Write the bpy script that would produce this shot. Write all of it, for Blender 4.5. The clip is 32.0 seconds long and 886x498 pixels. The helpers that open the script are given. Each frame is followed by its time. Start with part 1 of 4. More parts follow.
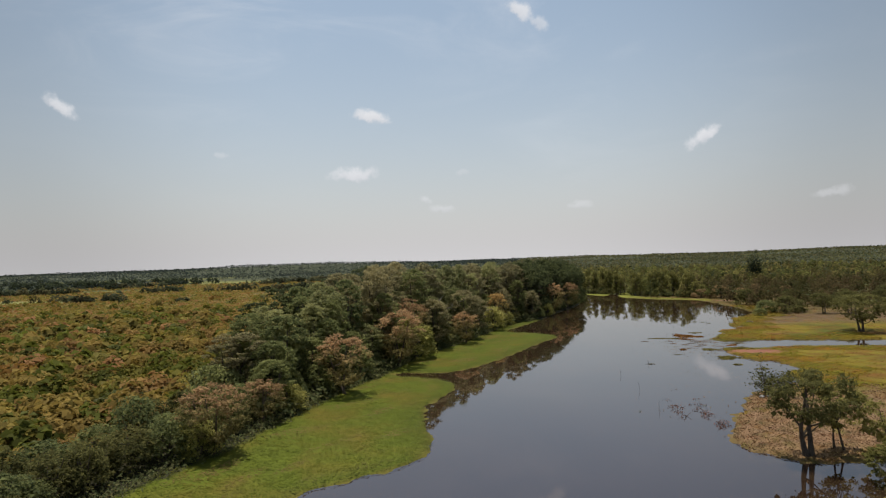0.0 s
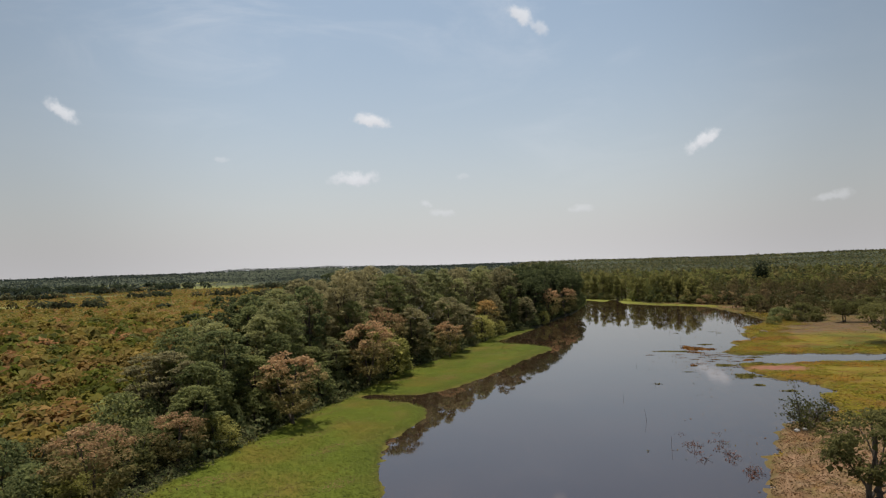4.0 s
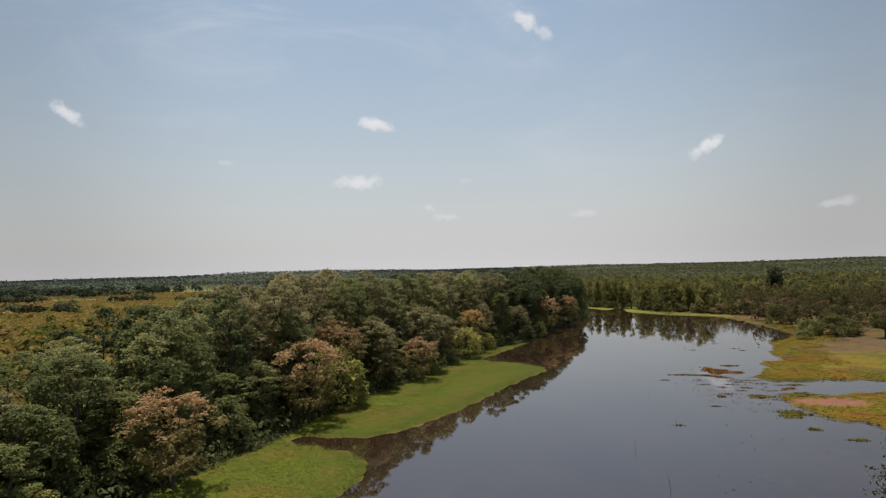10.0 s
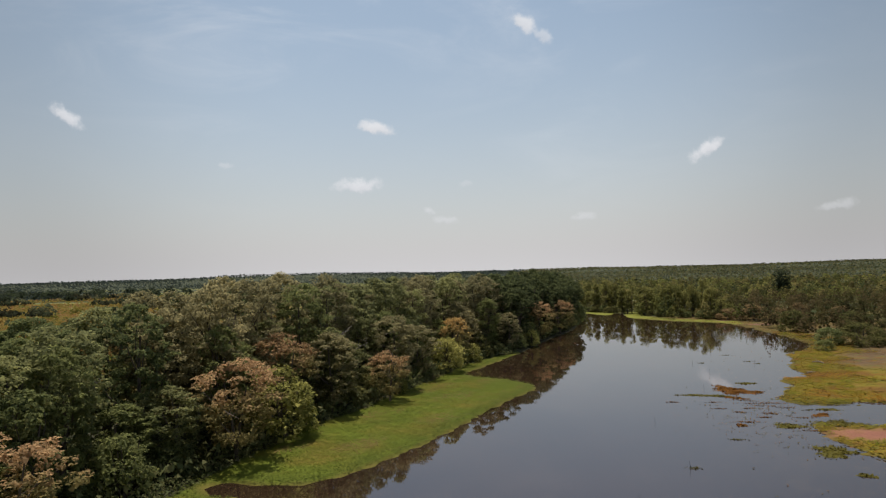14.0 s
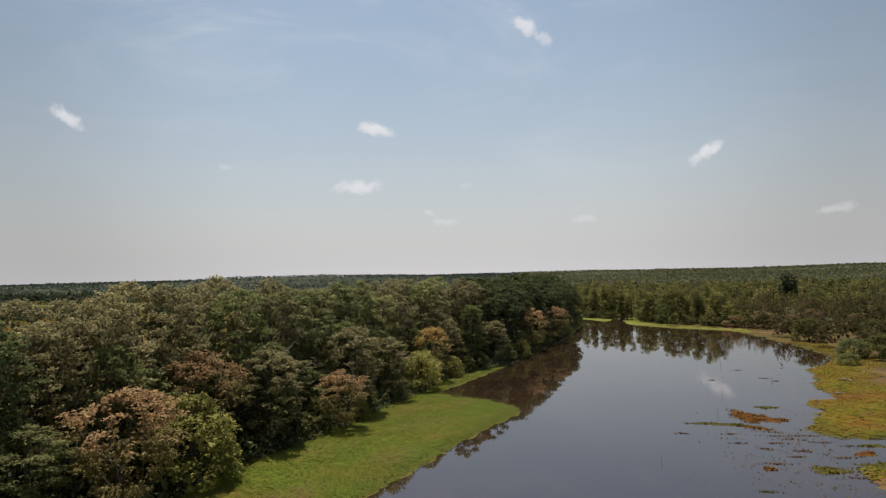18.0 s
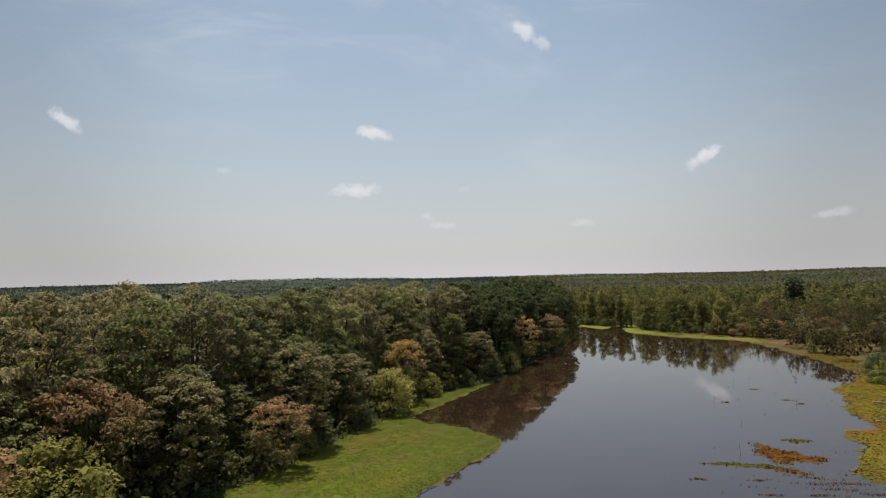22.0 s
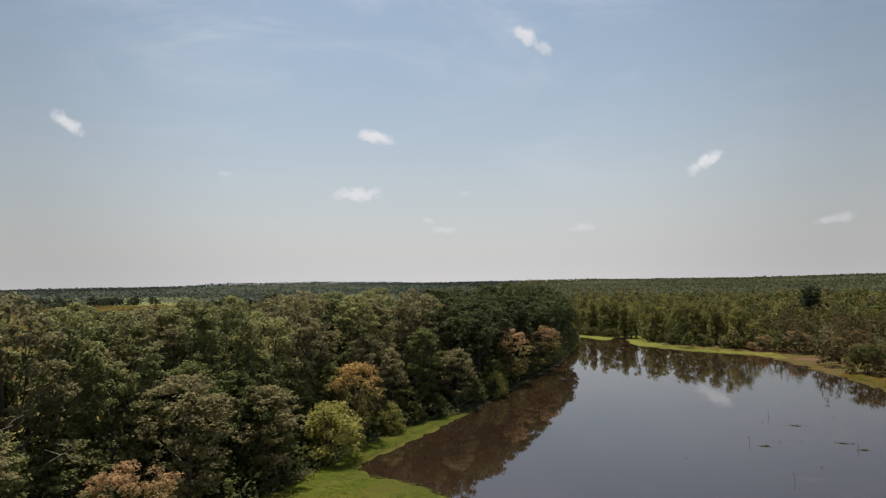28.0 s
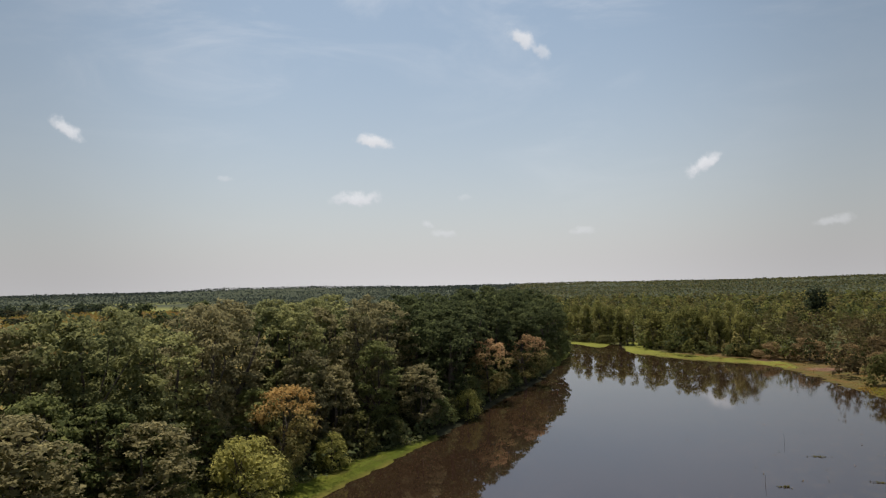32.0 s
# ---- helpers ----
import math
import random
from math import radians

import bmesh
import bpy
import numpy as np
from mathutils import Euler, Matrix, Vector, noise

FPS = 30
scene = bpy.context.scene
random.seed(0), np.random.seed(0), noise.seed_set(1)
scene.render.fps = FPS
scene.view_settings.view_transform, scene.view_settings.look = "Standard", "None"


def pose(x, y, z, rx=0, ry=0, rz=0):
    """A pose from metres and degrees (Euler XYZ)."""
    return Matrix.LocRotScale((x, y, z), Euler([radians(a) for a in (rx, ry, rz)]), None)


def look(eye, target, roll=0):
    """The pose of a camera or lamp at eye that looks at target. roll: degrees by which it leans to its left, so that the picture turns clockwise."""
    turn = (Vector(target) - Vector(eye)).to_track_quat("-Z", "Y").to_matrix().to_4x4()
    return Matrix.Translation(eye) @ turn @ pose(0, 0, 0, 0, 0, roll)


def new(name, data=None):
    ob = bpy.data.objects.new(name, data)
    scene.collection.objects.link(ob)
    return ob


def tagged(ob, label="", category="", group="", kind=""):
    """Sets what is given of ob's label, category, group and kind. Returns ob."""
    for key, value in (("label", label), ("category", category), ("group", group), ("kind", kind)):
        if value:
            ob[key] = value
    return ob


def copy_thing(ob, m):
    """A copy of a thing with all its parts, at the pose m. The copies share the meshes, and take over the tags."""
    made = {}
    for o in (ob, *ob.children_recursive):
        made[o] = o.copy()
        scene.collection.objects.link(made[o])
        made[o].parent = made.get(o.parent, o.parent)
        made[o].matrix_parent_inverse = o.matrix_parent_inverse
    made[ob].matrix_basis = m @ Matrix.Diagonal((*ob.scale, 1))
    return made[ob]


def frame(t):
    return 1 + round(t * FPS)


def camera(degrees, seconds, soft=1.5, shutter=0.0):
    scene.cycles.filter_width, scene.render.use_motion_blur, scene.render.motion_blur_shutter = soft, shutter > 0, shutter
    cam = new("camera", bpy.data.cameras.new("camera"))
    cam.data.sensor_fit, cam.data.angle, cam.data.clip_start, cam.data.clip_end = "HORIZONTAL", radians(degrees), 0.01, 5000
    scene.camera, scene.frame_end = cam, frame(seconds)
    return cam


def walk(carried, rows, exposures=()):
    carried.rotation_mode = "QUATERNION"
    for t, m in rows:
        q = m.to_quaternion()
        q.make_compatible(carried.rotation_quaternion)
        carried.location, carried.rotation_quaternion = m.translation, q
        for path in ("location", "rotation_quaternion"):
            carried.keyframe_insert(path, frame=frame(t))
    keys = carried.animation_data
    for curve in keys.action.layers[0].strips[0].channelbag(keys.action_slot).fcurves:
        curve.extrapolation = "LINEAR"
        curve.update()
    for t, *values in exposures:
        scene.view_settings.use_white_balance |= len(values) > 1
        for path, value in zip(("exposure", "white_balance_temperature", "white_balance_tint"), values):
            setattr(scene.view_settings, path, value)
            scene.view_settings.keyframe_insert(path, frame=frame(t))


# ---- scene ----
LENS = 70.0
cam = camera(LENS, 32.0, soft=1.25)

# seconds, eye x y z, then heading to the left of +y, pitch up and roll in degrees
PATH = [
    (0, 0.64, -1.35, 27.55, 14.77, 1.08, -1.93),
    (1, 0.85, 4.32, 27.50, 14.88, 1.17, -2.12),
    (2, 0.88, 9.88, 27.44, 14.87, 1.26, -2.16),
    (3, 0.80, 15.36, 27.36, 14.75, 1.39, -2.09),
    (3.5, 0.73, 18.08, 27.31, 14.76, 1.42, -2.03),
    (5.5, 0.37, 28.89, 27.14, 14.96, 1.59, -1.76),
    (6, 0.27, 31.58, 27.10, 15.05, 1.61, -1.70),
    (7, 0.11, 36.97, 27.02, 15.12, 1.70, -1.62),
    (8, -0.02, 42.36, 26.96, 15.15, 1.75, -1.58),
    (9, -0.11, 47.77, 26.91, 15.12, 1.82, -1.57),
    (10, -0.15, 53.19, 26.87, 15.05, 1.86, -1.59),
    (11, -0.15, 58.62, 26.85, 14.90, 1.93, -1.61),
    (12, -0.11, 64.07, 26.84, 14.98, 1.98, -1.62),
    (13, -0.04, 69.51, 26.85, 15.04, 2.02, -1.62),
    (14, 0.05, 74.96, 26.87, 15.03, 2.10, -1.60),
    (14.5, 0.10, 77.67, 26.88, 15.03, 2.13, -1.58),
    (16.5, 0.27, 88.50, 26.96, 15.02, 2.22, -1.50),
    (17, 0.30, 91.19, 26.99, 15.00, 2.25, -1.47),
    (18, 0.34, 96.54, 27.04, 14.99, 2.31, -1.43),
    (19, 0.34, 101.85, 27.10, 14.92, 2.37, -1.40),
    (20, 0.30, 107.12, 27.16, 15.03, 2.45, -1.37),
    (21, 0.20, 112.33, 27.21, 14.94, 2.53, -1.35),
    (22, 0.06, 117.48, 27.27, 14.81, 2.63, -1.32),
    (23, -0.12, 122.59, 27.32, 14.82, 2.71, -1.28),
    (24, -0.33, 127.64, 27.36, 14.69, 2.77, -1.22),
    (25, -0.54, 132.64, 27.40, 14.90, 2.83, -1.15),
    (25.5, -0.64, 135.13, 27.42, 14.86, 2.85, -1.11),
    (27.5, -0.90, 145.05, 27.48, 14.95, 2.97, -1.04),
    (28, -0.90, 147.53, 27.49, 14.88, 3.02, -1.05),
    (29, -0.77, 152.51, 27.51, 14.62, 3.12, -1.14),
    (30, -0.42, 157.54, 27.52, 14.63, 3.23, -1.30),
    (31, 0.24, 162.67, 27.55, 14.87, 3.32, -1.45),
    (32, 1.29, 167.94, 27.58, 14.84, 3.33, -1.40),
]


def aim(x, y, z, yaw, pitch, roll):
    a, p = radians(yaw), radians(pitch)
    way = Vector((-math.sin(a) * math.cos(p), math.cos(a) * math.cos(p), math.sin(p)))
    return look((x, y, z), Vector((x, y, z)) + way * 50, roll)


walk(cam, [(t, aim(*row)) for t, *row in PATH], [(0, 0.0, 6500, 12), (32, 0.0, 6500, 12)])

# ---------------------------------------------------------------- sky and sun
SUN_WAY = Vector((-0.15, 0.20, 0.965)).normalized()
sun_data = bpy.data.lights.new("sun", "SUN")
sun_data.energy, sun_data.angle, sun_data.color = 4.5, radians(0.6), (1.0, 0.93, 0.83)
sun = new("sun", sun_data)
sun.matrix_world = look(SUN_WAY * 100, (0, 0, 0))

world = bpy.data.worlds.new("sky")
scene.world = world
world.use_nodes = True


class Nodes:
    """Short hand for building node trees."""

    def __init__(self, tree):
        self.tree = tree
        tree.nodes.clear()

    def add(self, kind, **kw):
        node = self.tree.nodes.new(kind)
        links = kw.pop("ins", {})
        if "operation" in kw:
            node.operation = kw["operation"]
        if "use_clamp" in kw:
            node.use_clamp = kw["use_clamp"]
        if "data_type" in kw:
            node.data_type, node.blend_type = kw["data_type"], kw["blend_type"]
        if "interpolation_type" in kw:
            node.interpolation_type = kw["interpolation_type"]
        if "attribute_name" in kw:
            node.attribute_name = kw["attribute_name"]
        for k, v in links.items():
            if isinstance(v, bpy.types.NodeSocket):
                self.tree.links.new(v, node.inputs[k])
            else:
                node.inputs[k].default_value = v
        return node

    def math(self, op, a, b=0.0, c=0.0, clamp=False):
        return self.add("ShaderNodeMath", operation=op, use_clamp=clamp, ins={0: a, 1: b, 2: c}).outputs[0]

    def vec(self, op, a, b=(0, 0, 0)):
        n = self.add("ShaderNodeVectorMath", operation=op, ins={0: a, 1: b})
        return n.outputs["Value"] if op in ("DOT_PRODUCT", "LENGTH") else n.outputs[0]

    def noise(self, vector, scale, detail=4.0, rough=0.55, distort=0.0):
        ins = {"Scale": scale, "Detail": detail, "Roughness": rough, "Distortion": distort}
        if vector is not None:
            ins["Vector"] = vector
        return self.add("ShaderNodeTexNoise", ins=ins).outputs["Fac"]

    def ramp(self, fac, stops):
        n = self.add("ShaderNodeValToRGB", ins={0: fac})
        el = n.color_ramp.elements
        while len(el) < len(stops):
            el.new(0.5)
        for e, (p, c) in zip(el, stops):
            e.position, e.color = p, (*c, 1) if len(c) == 3 else c
        return n.outputs[0]

    def mix(self, fac, a, b, blend="MIX"):
        n = self.add("ShaderNodeMix", data_type="RGBA", blend_type=blend)
        for k, v in ((0, fac), (6, a), (7, b)):
            if isinstance(v, bpy.types.NodeSocket):
                self.tree.links.new(v, n.inputs[k])
            else:
                n.inputs[k].default_value = v if k == 0 or len(v) == 4 else (*v, 1)
        return n.outputs[2]

    def smooth(self, x, lo, hi):
        return self.add("ShaderNodeMapRange", interpolation_type="SMOOTHSTEP", ins={0: x, 1: lo, 2: hi}).outputs[0]


def build_sky():
    n = Nodes(world.node_tree)
    sky = n.add("ShaderNodeTexSky")
    sky.sky_type, sky.sun_disc = "NISHITA", False
    sky.sun_elevation, sky.sun_rotation = math.asin(SUN_WAY.z), math.atan2(SUN_WAY.x, SUN_WAY.y)
    sky.altitude, sky.air_density, sky.dust_density, sky.ozone_density = 20.0, 1.0, 3.0, 1.0
    way = n.add("ShaderNodeTexCoord").outputs["Generated"]
    sep = n.add("ShaderNodeSeparateXYZ", ins={0: way})
    # thin high cloud drawn out along one direction
    rot = n.add("ShaderNodeMapping", ins={"Vector": way, "Rotation": (0.2, -0.55, 0.5), "Scale": (2.2, 3.0, 8.0)}).outputs[0]
    veil = n.smooth(n.noise(rot, 1.6, 8.0, 0.62, 0.8), 0.42, 0.80)
    soft = n.noise(n.vec("ADD", way, (4.0, 2.0, 1.0)), 2.2, 3.0, 0.5)
    ahead = n.smooth(n.vec("DOT_PRODUCT", way, tuple(SUN_WAY)), 0.35, 0.85)
    veil = n.math("MULTIPLY", veil, n.math("MULTIPLY", n.smooth(sep.outputs[2], 0.0, 0.42), n.math("ADD", n.math("MULTIPLY", n.smooth(soft, 0.35, 0.65), 0.5), n.math("MULTIPLY", ahead, 0.7))))
    # pale haze near the horizon
    haze = n.math("POWER", n.math("SUBTRACT", 1.0, sep.outputs[2], clamp=True), HAZE_POWER)
    col = n.mix(1.0, sky.outputs[0], (1.03, 1.15, 1.08), "MULTIPLY")
    col = n.mix(n.math("MULTIPLY", haze, HAZE_AMOUNT), col, HAZE_COLOUR)
    side = n.smooth(n.vec("DOT_PRODUCT", way, tuple(Vector((-0.25, 0.93, 0.25)).normalized())), 0.82, 0.985)
    col = n.mix(n.math("MULTIPLY", n.math("MULTIPLY", veil, n.math("ADD", 0.35, side)), 0.5), col, CLOUD_COLOUR)
    # the sky is paler on the sun's side
    pale = n.math("ADD", 0.81, n.math("MULTIPLY", side, 0.25))
    col = n.mix(1.0, col, n.add("ShaderNodeCombineXYZ", ins={0: pale, 1: pale, 2: pale}).outputs[0], "MULTIPLY")
    # small fair-weather clouds: heading left of +y, elevation, half width, half height, lean in degrees, thickness
    for k, (az, el, w, h, lean, dense) in enumerate(CLOUDS):
        a, e = radians(az), radians(el)
        mid = Vector((-math.sin(a) * math.cos(e), math.cos(a) * math.cos(e), math.sin(e)))
        right = Vector((math.cos(a), math.sin(a), 0))
        up = right.cross(mid)
        right, up = right * math.cos(radians(lean)) + up * math.sin(radians(lean)), up * math.cos(radians(lean)) - right * math.sin(radians(lean))
        wob = n.add("ShaderNodeTexNoise", ins={"Vector": n.vec("ADD", way, (k * 3.1, k * 1.7, 0)), "Scale": 55.0 / w, "Detail": 5.0, "Roughness": 0.6}).outputs[1]
        wob = n.vec("SUBTRACT", wob, (0.5, 0.5, 0.5))
        wob = n.vec("SCALE", wob)
        wob.node.inputs["Scale"].default_value = radians(w) * 0.9
        off = n.vec("ADD", n.vec("SUBTRACT", way, tuple(mid)), wob)
        u = n.math("DIVIDE", n.vec("DOT_PRODUCT", off, tuple(right)), radians(w))
        v = n.math("DIVIDE", n.vec("DOT_PRODUCT", off, tuple(up)), radians(h))
        v2 = n.math("MULTIPLY", n.math("MAXIMUM", n.math("MULTIPLY", v, -1.5), v), 1.0)
        far = n.math("SQRT", n.math("ADD", n.math("MULTIPLY", u, u), n.math("MULTIPLY", v2, v2)))
        wisp = n.noise(n.vec("ADD", way, (k, 0, 0)), 70.0, 5.0, 0.65)
        body = n.math("ADD", n.math("SUBTRACT", 1.0, far), n.math("MULTIPLY", n.math("SUBTRACT", wisp, 0.5), 1.1))
        mask = n.math("MULTIPLY", n.smooth(body, 0.0, 0.75), dense)
        shade = n.mix(n.smooth(v, -1.0, 0.6), CLOUD_BASE, CLOUD_COLOUR)
        col = n.mix(mask, col, shade)
    back = n.add("ShaderNodeBackground", ins={"Color": col, "Strength": SKY_STRENGTH})
    n.add("ShaderNodeOutputWorld", ins={"Surface": back.outputs[0]})


SKY_STRENGTH = 0.1
HAZE_POWER, HAZE_AMOUNT, HAZE_COLOUR = 3.9, 0.94, (6.18, 6.14, 6.20)
CLOUD_COLOUR, CLOUD_BASE = (7.6, 7.8, 8.0), (6.2, 6.4, 6.7)
CLOUDS = [
    (45.74, 12.83, 1.50, 0.90, -38, 0.85),
    (20.94, 12.89, 1.84, 0.95, -6, 1.00),
    (22.39, 7.83, 2.87, 1.00, 2, 0.90),
    (7.34, 21.36, 1.70, 1.00, -35, 0.85),
    (5.46, 20.22, 1.30, 0.72, -40, 0.50),
    (-7.89, 9.63, 2.00, 0.95, 30, 0.95),
    (14.65, 4.72, 1.43, 0.60, -8, 0.40),
    (16.27, 5.58, 0.80, 0.42, -15, 0.45),
    (2.40, 4.51, 1.33, 0.60, 4, 0.40),
    (-17.14, 4.14, 1.64, 0.60, 12, 0.35),
    (33.96, 9.56, 0.82, 0.42, 0, 0.30),
    (12.76, 7.87, 0.82, 0.38, 8, 0.22),
]
build_sky()

# ---------------------------------------------------------------- materials


def material(name):
    m = bpy.data.materials.new(name)
    m.use_nodes = True
    return m, Nodes(m.node_tree)


def finish(n, colour, rough, bump=None, strength=0.3, distance=0.1, spec=0.3):
    ins = {"Base Color": colour, "Roughness": rough, "Specular IOR Level": spec}
    if bump is not None:
        ins["Normal"] = n.add("ShaderNodeBump", ins={"Height": bump, "Strength": strength, "Distance": distance}).outputs[0]
    p = n.add("ShaderNodeBsdfPrincipled", ins=ins)
    n.add("ShaderNodeOutputMaterial", ins={"Surface": p.outputs[0]})


def foliage(name, dark, light, tinted=False, thin=0.62, under=None):
    """Leaves: dark to light by leaf and by plant, with light passing through. tinted: the plant's own colour is stored with it; under: the colours of its lower leaves."""
    m, n = material(name)
    leaf = n.add("ShaderNodeNewGeometry").outputs["Random Per Island"]
    if tinted:
        own = n.add("ShaderNodeAttribute", attribute_name="tint").outputs["Color"]
        scale = n.math("ADD", n.math("MULTIPLY", leaf, 0.26), 0.87)
        both = n.add("ShaderNodeCombineXYZ", ins={0: scale, 1: scale, 2: scale}).outputs[0]
        colour = n.mix(1.0, own, both, "MULTIPLY")
    else:
        plant = n.add("ShaderNodeObjectInfo").outputs["Random"]
        place = n.add("ShaderNodeTexCoord").outputs["Object"]
        patch = n.noise(place, 0.35, 3.0)
        f = n.math("ADD", n.math("MULTIPLY", leaf, 0.55), n.math("MULTIPLY", patch, 0.5))
        f = n.math("ADD", f, n.math("MULTIPLY", n.math("SUBTRACT", plant, 0.5), 0.4), clamp=True)
        colour = n.ramp(f, [(0.1, dark), (0.55, [0.5 * (a + b) for a, b in zip(dark, light)]), (1.0, light)])
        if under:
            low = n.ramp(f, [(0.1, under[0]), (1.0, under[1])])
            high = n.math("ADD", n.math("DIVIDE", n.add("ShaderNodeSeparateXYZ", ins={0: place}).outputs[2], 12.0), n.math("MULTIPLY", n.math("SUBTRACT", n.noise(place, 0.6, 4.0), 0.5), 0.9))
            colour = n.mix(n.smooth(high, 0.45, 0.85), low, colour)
    p = n.add("ShaderNodeBsdfPrincipled", ins={"Base Color": colour, "Roughness": 0.75, "Specular IOR Level": 0.08})
    t = n.add("ShaderNodeBsdfTranslucent", ins={"Color": colour})
    s = n.add("ShaderNodeMixShader", ins={0: thin, 1: p.outputs[0], 2: t.outputs[0]})
    n.add("ShaderNodeOutputMaterial", ins={"Surface": s.outputs[0]})
    return m


def bark_material(name, dark, light):
    m, n = material(name)
    place = n.add("ShaderNodeTexCoord").outputs["Object"]
    streak = n.add("ShaderNodeMapping", ins={"Vector": place, "Scale": (6.0, 6.0, 0.8)}).outputs[0]
    f = n.math("MULTIPLY", n.math("ADD", n.noise(streak, 1.5, 6.0), n.noise(place, 0.6, 3.0)), 0.5)
    finish(n, n.ramp(f, [(0.35, dark), (0.65, light)]), 0.85, f, 0.6, 0.05)
    return m


def ground_material():
    m, n = material("ground_cover")
    place = n.add("ShaderNodeTexCoord").outputs["Object"]
    own = n.add("ShaderNodeAttribute", attribute_name="tint").outputs["Color"]
    fine, mid, wide = n.noise(place, 3.0, 6.0, 0.65), n.noise(place, 0.35, 5.0, 0.6), n.noise(place, 0.05, 4.0)
    f = n.math("ADD", n.math("MULTIPLY", fine, 0.5), n.math("ADD", n.math("MULTIPLY", mid, 0.35), n.math("MULTIPLY", wide, 0.3)))
    k = n.math("ADD", n.math("MULTIPLY", f, 1.7), 0.03)
    grey = n.add("ShaderNodeCombineXYZ", ins={0: k, 1: k, 2: k}).outputs[0]
    colour = n.mix(1.0, own, grey, "MULTIPLY")
    worn = n.smooth(n.noise(place, 0.16, 5.0, 0.6, 0.4), 0.56, 0.72)
    colour = n.mix(n.math("MULTIPLY", worn, 0.15), colour, n.mix(1.0, colour, (1.5, 1.0, 0.8), "MULTIPLY"))
    finish(n, colour, 0.9, f, 0.7, 0.15, 0.15)
    return m


def water_material():
    m, n = material("river_water")
    place = n.add("ShaderNodeTexCoord").outputs["Object"]
    slow = n.add("ShaderNodeMapping", ins={"Vector": place, "Scale": (1.0, 0.55, 1.0)}).outputs[0]
    ripple = n.math("ADD", n.math("MULTIPLY", n.noise(slow, 0.5, 3.0), 0.6), n.math("MULTIPLY", n.noise(slow, 3.0, 3.0), 0.25))
    murk = n.ramp(n.noise(place, 0.03, 4.0), [(0.35, (0.022, 0.013, 0.008)), (0.65, (0.031, 0.018, 0.010))])
    breeze = n.smooth(n.noise(place, 0.018, 3.0, 0.5, 0.5), 0.45, 0.7)
    shallow = n.smooth(n.math("ADD", n.add("ShaderNodeSeparateXYZ", ins={0: place}).outputs[0], n.math("MULTIPLY", n.math("SUBTRACT", n.noise(place, 0.05, 3.0), 0.5), 30.0)), 4.0, 24.0)
    weedy = n.math("MULTIPLY", shallow, n.smooth(n.noise(place, 0.35, 5.0, 0.65, 0.4), 0.5, 0.72))
    murk = n.mix(n.math("MULTIPLY", weedy, 0.6), murk, (0.060, 0.040, 0.020))
    ruffle = n.math("ADD", 0.005, n.math("MULTIPLY", n.math("MULTIPLY", shallow, n.smooth(n.noise(place, 0.12, 3.0), 0.4, 0.65)), 0.02))
    sep = n.add("ShaderNodeSeparateXYZ", ins={0: place}).outputs
    ruffle = n.math("ADD", ruffle, n.math("MULTIPLY", n.math("MULTIPLY", n.smooth(sep[1], 270.0, 350.0), n.smooth(sep[0], 24.0, 40.0)), 0.07))
    bump = n.add("ShaderNodeBump", ins={"Height": ripple, "Strength": ruffle, "Distance": 0.3}).outputs[0]
    p = n.add("ShaderNodeBsdfPrincipled", ins={"Base Color": murk, "Roughness": n.math("ADD", n.math("MULTIPLY", breeze, 0.03), 0.016), "IOR": 2.0, "Specular IOR Level": 0.5, "Specular Tint": (0.92, 0.885, 1.0, 1.0), "Normal": bump})
    n.add("ShaderNodeOutputMaterial", ins={"Surface": p.outputs[0]})
    return m


LEAF_DARK = foliage("leaves_dark_green", (0.087, 0.110, 0.049), (0.263, 0.274, 0.095))
LEAF_MID = foliage("leaves_olive_green", (0.128, 0.142, 0.068), (0.339, 0.334, 0.132))
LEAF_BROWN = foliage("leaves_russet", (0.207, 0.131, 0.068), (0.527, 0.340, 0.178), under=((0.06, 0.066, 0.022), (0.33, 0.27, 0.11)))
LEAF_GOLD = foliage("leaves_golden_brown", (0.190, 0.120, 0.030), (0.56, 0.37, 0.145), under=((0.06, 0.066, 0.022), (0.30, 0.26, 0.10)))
LEAF_LIME = foliage("leaves_yellow_green", (0.112, 0.123, 0.028), (0.469, 0.433, 0.135))
LEAF_WILLOW = foliage("leaves_willow_green", (0.072, 0.078, 0.021), (0.320, 0.296, 0.096))
LEAF_PALE = foliage("leaves_pale_olive", (0.139, 0.133, 0.072), (0.383, 0.331, 0.162))
# distance haze is put into this leaf colour as a bluish tint
LEAF_HAZED = foliage("leaves_hazed_green", (0.041, 0.055, 0.028), (0.136, 0.153, 0.061))
LEAF_DEEP = foliage("leaves_deep_green", (0.045, 0.053, 0.020), (0.184, 0.173, 0.061))
LEAF_TINT = foliage("leaves_mixed", None, None, tinted=True, thin=0.42)
LEAF_WOOD = foliage("leaves_far_woods", None, None, tinted=True, thin=0.58)
BLADES = foliage("grass_blades", None, None, tinted=True, thin=0.12)
BARK = bark_material("bark_grey_brown", (0.035, 0.026, 0.018), (0.13, 0.105, 0.08))
BARK_PALE = bark_material("bark_pale_dead", (0.15, 0.125, 0.10), (0.32, 0.28, 0.24))
GROUND = ground_material()
WATER = water_material()

# ---------------------------------------------------------------- mesh helpers


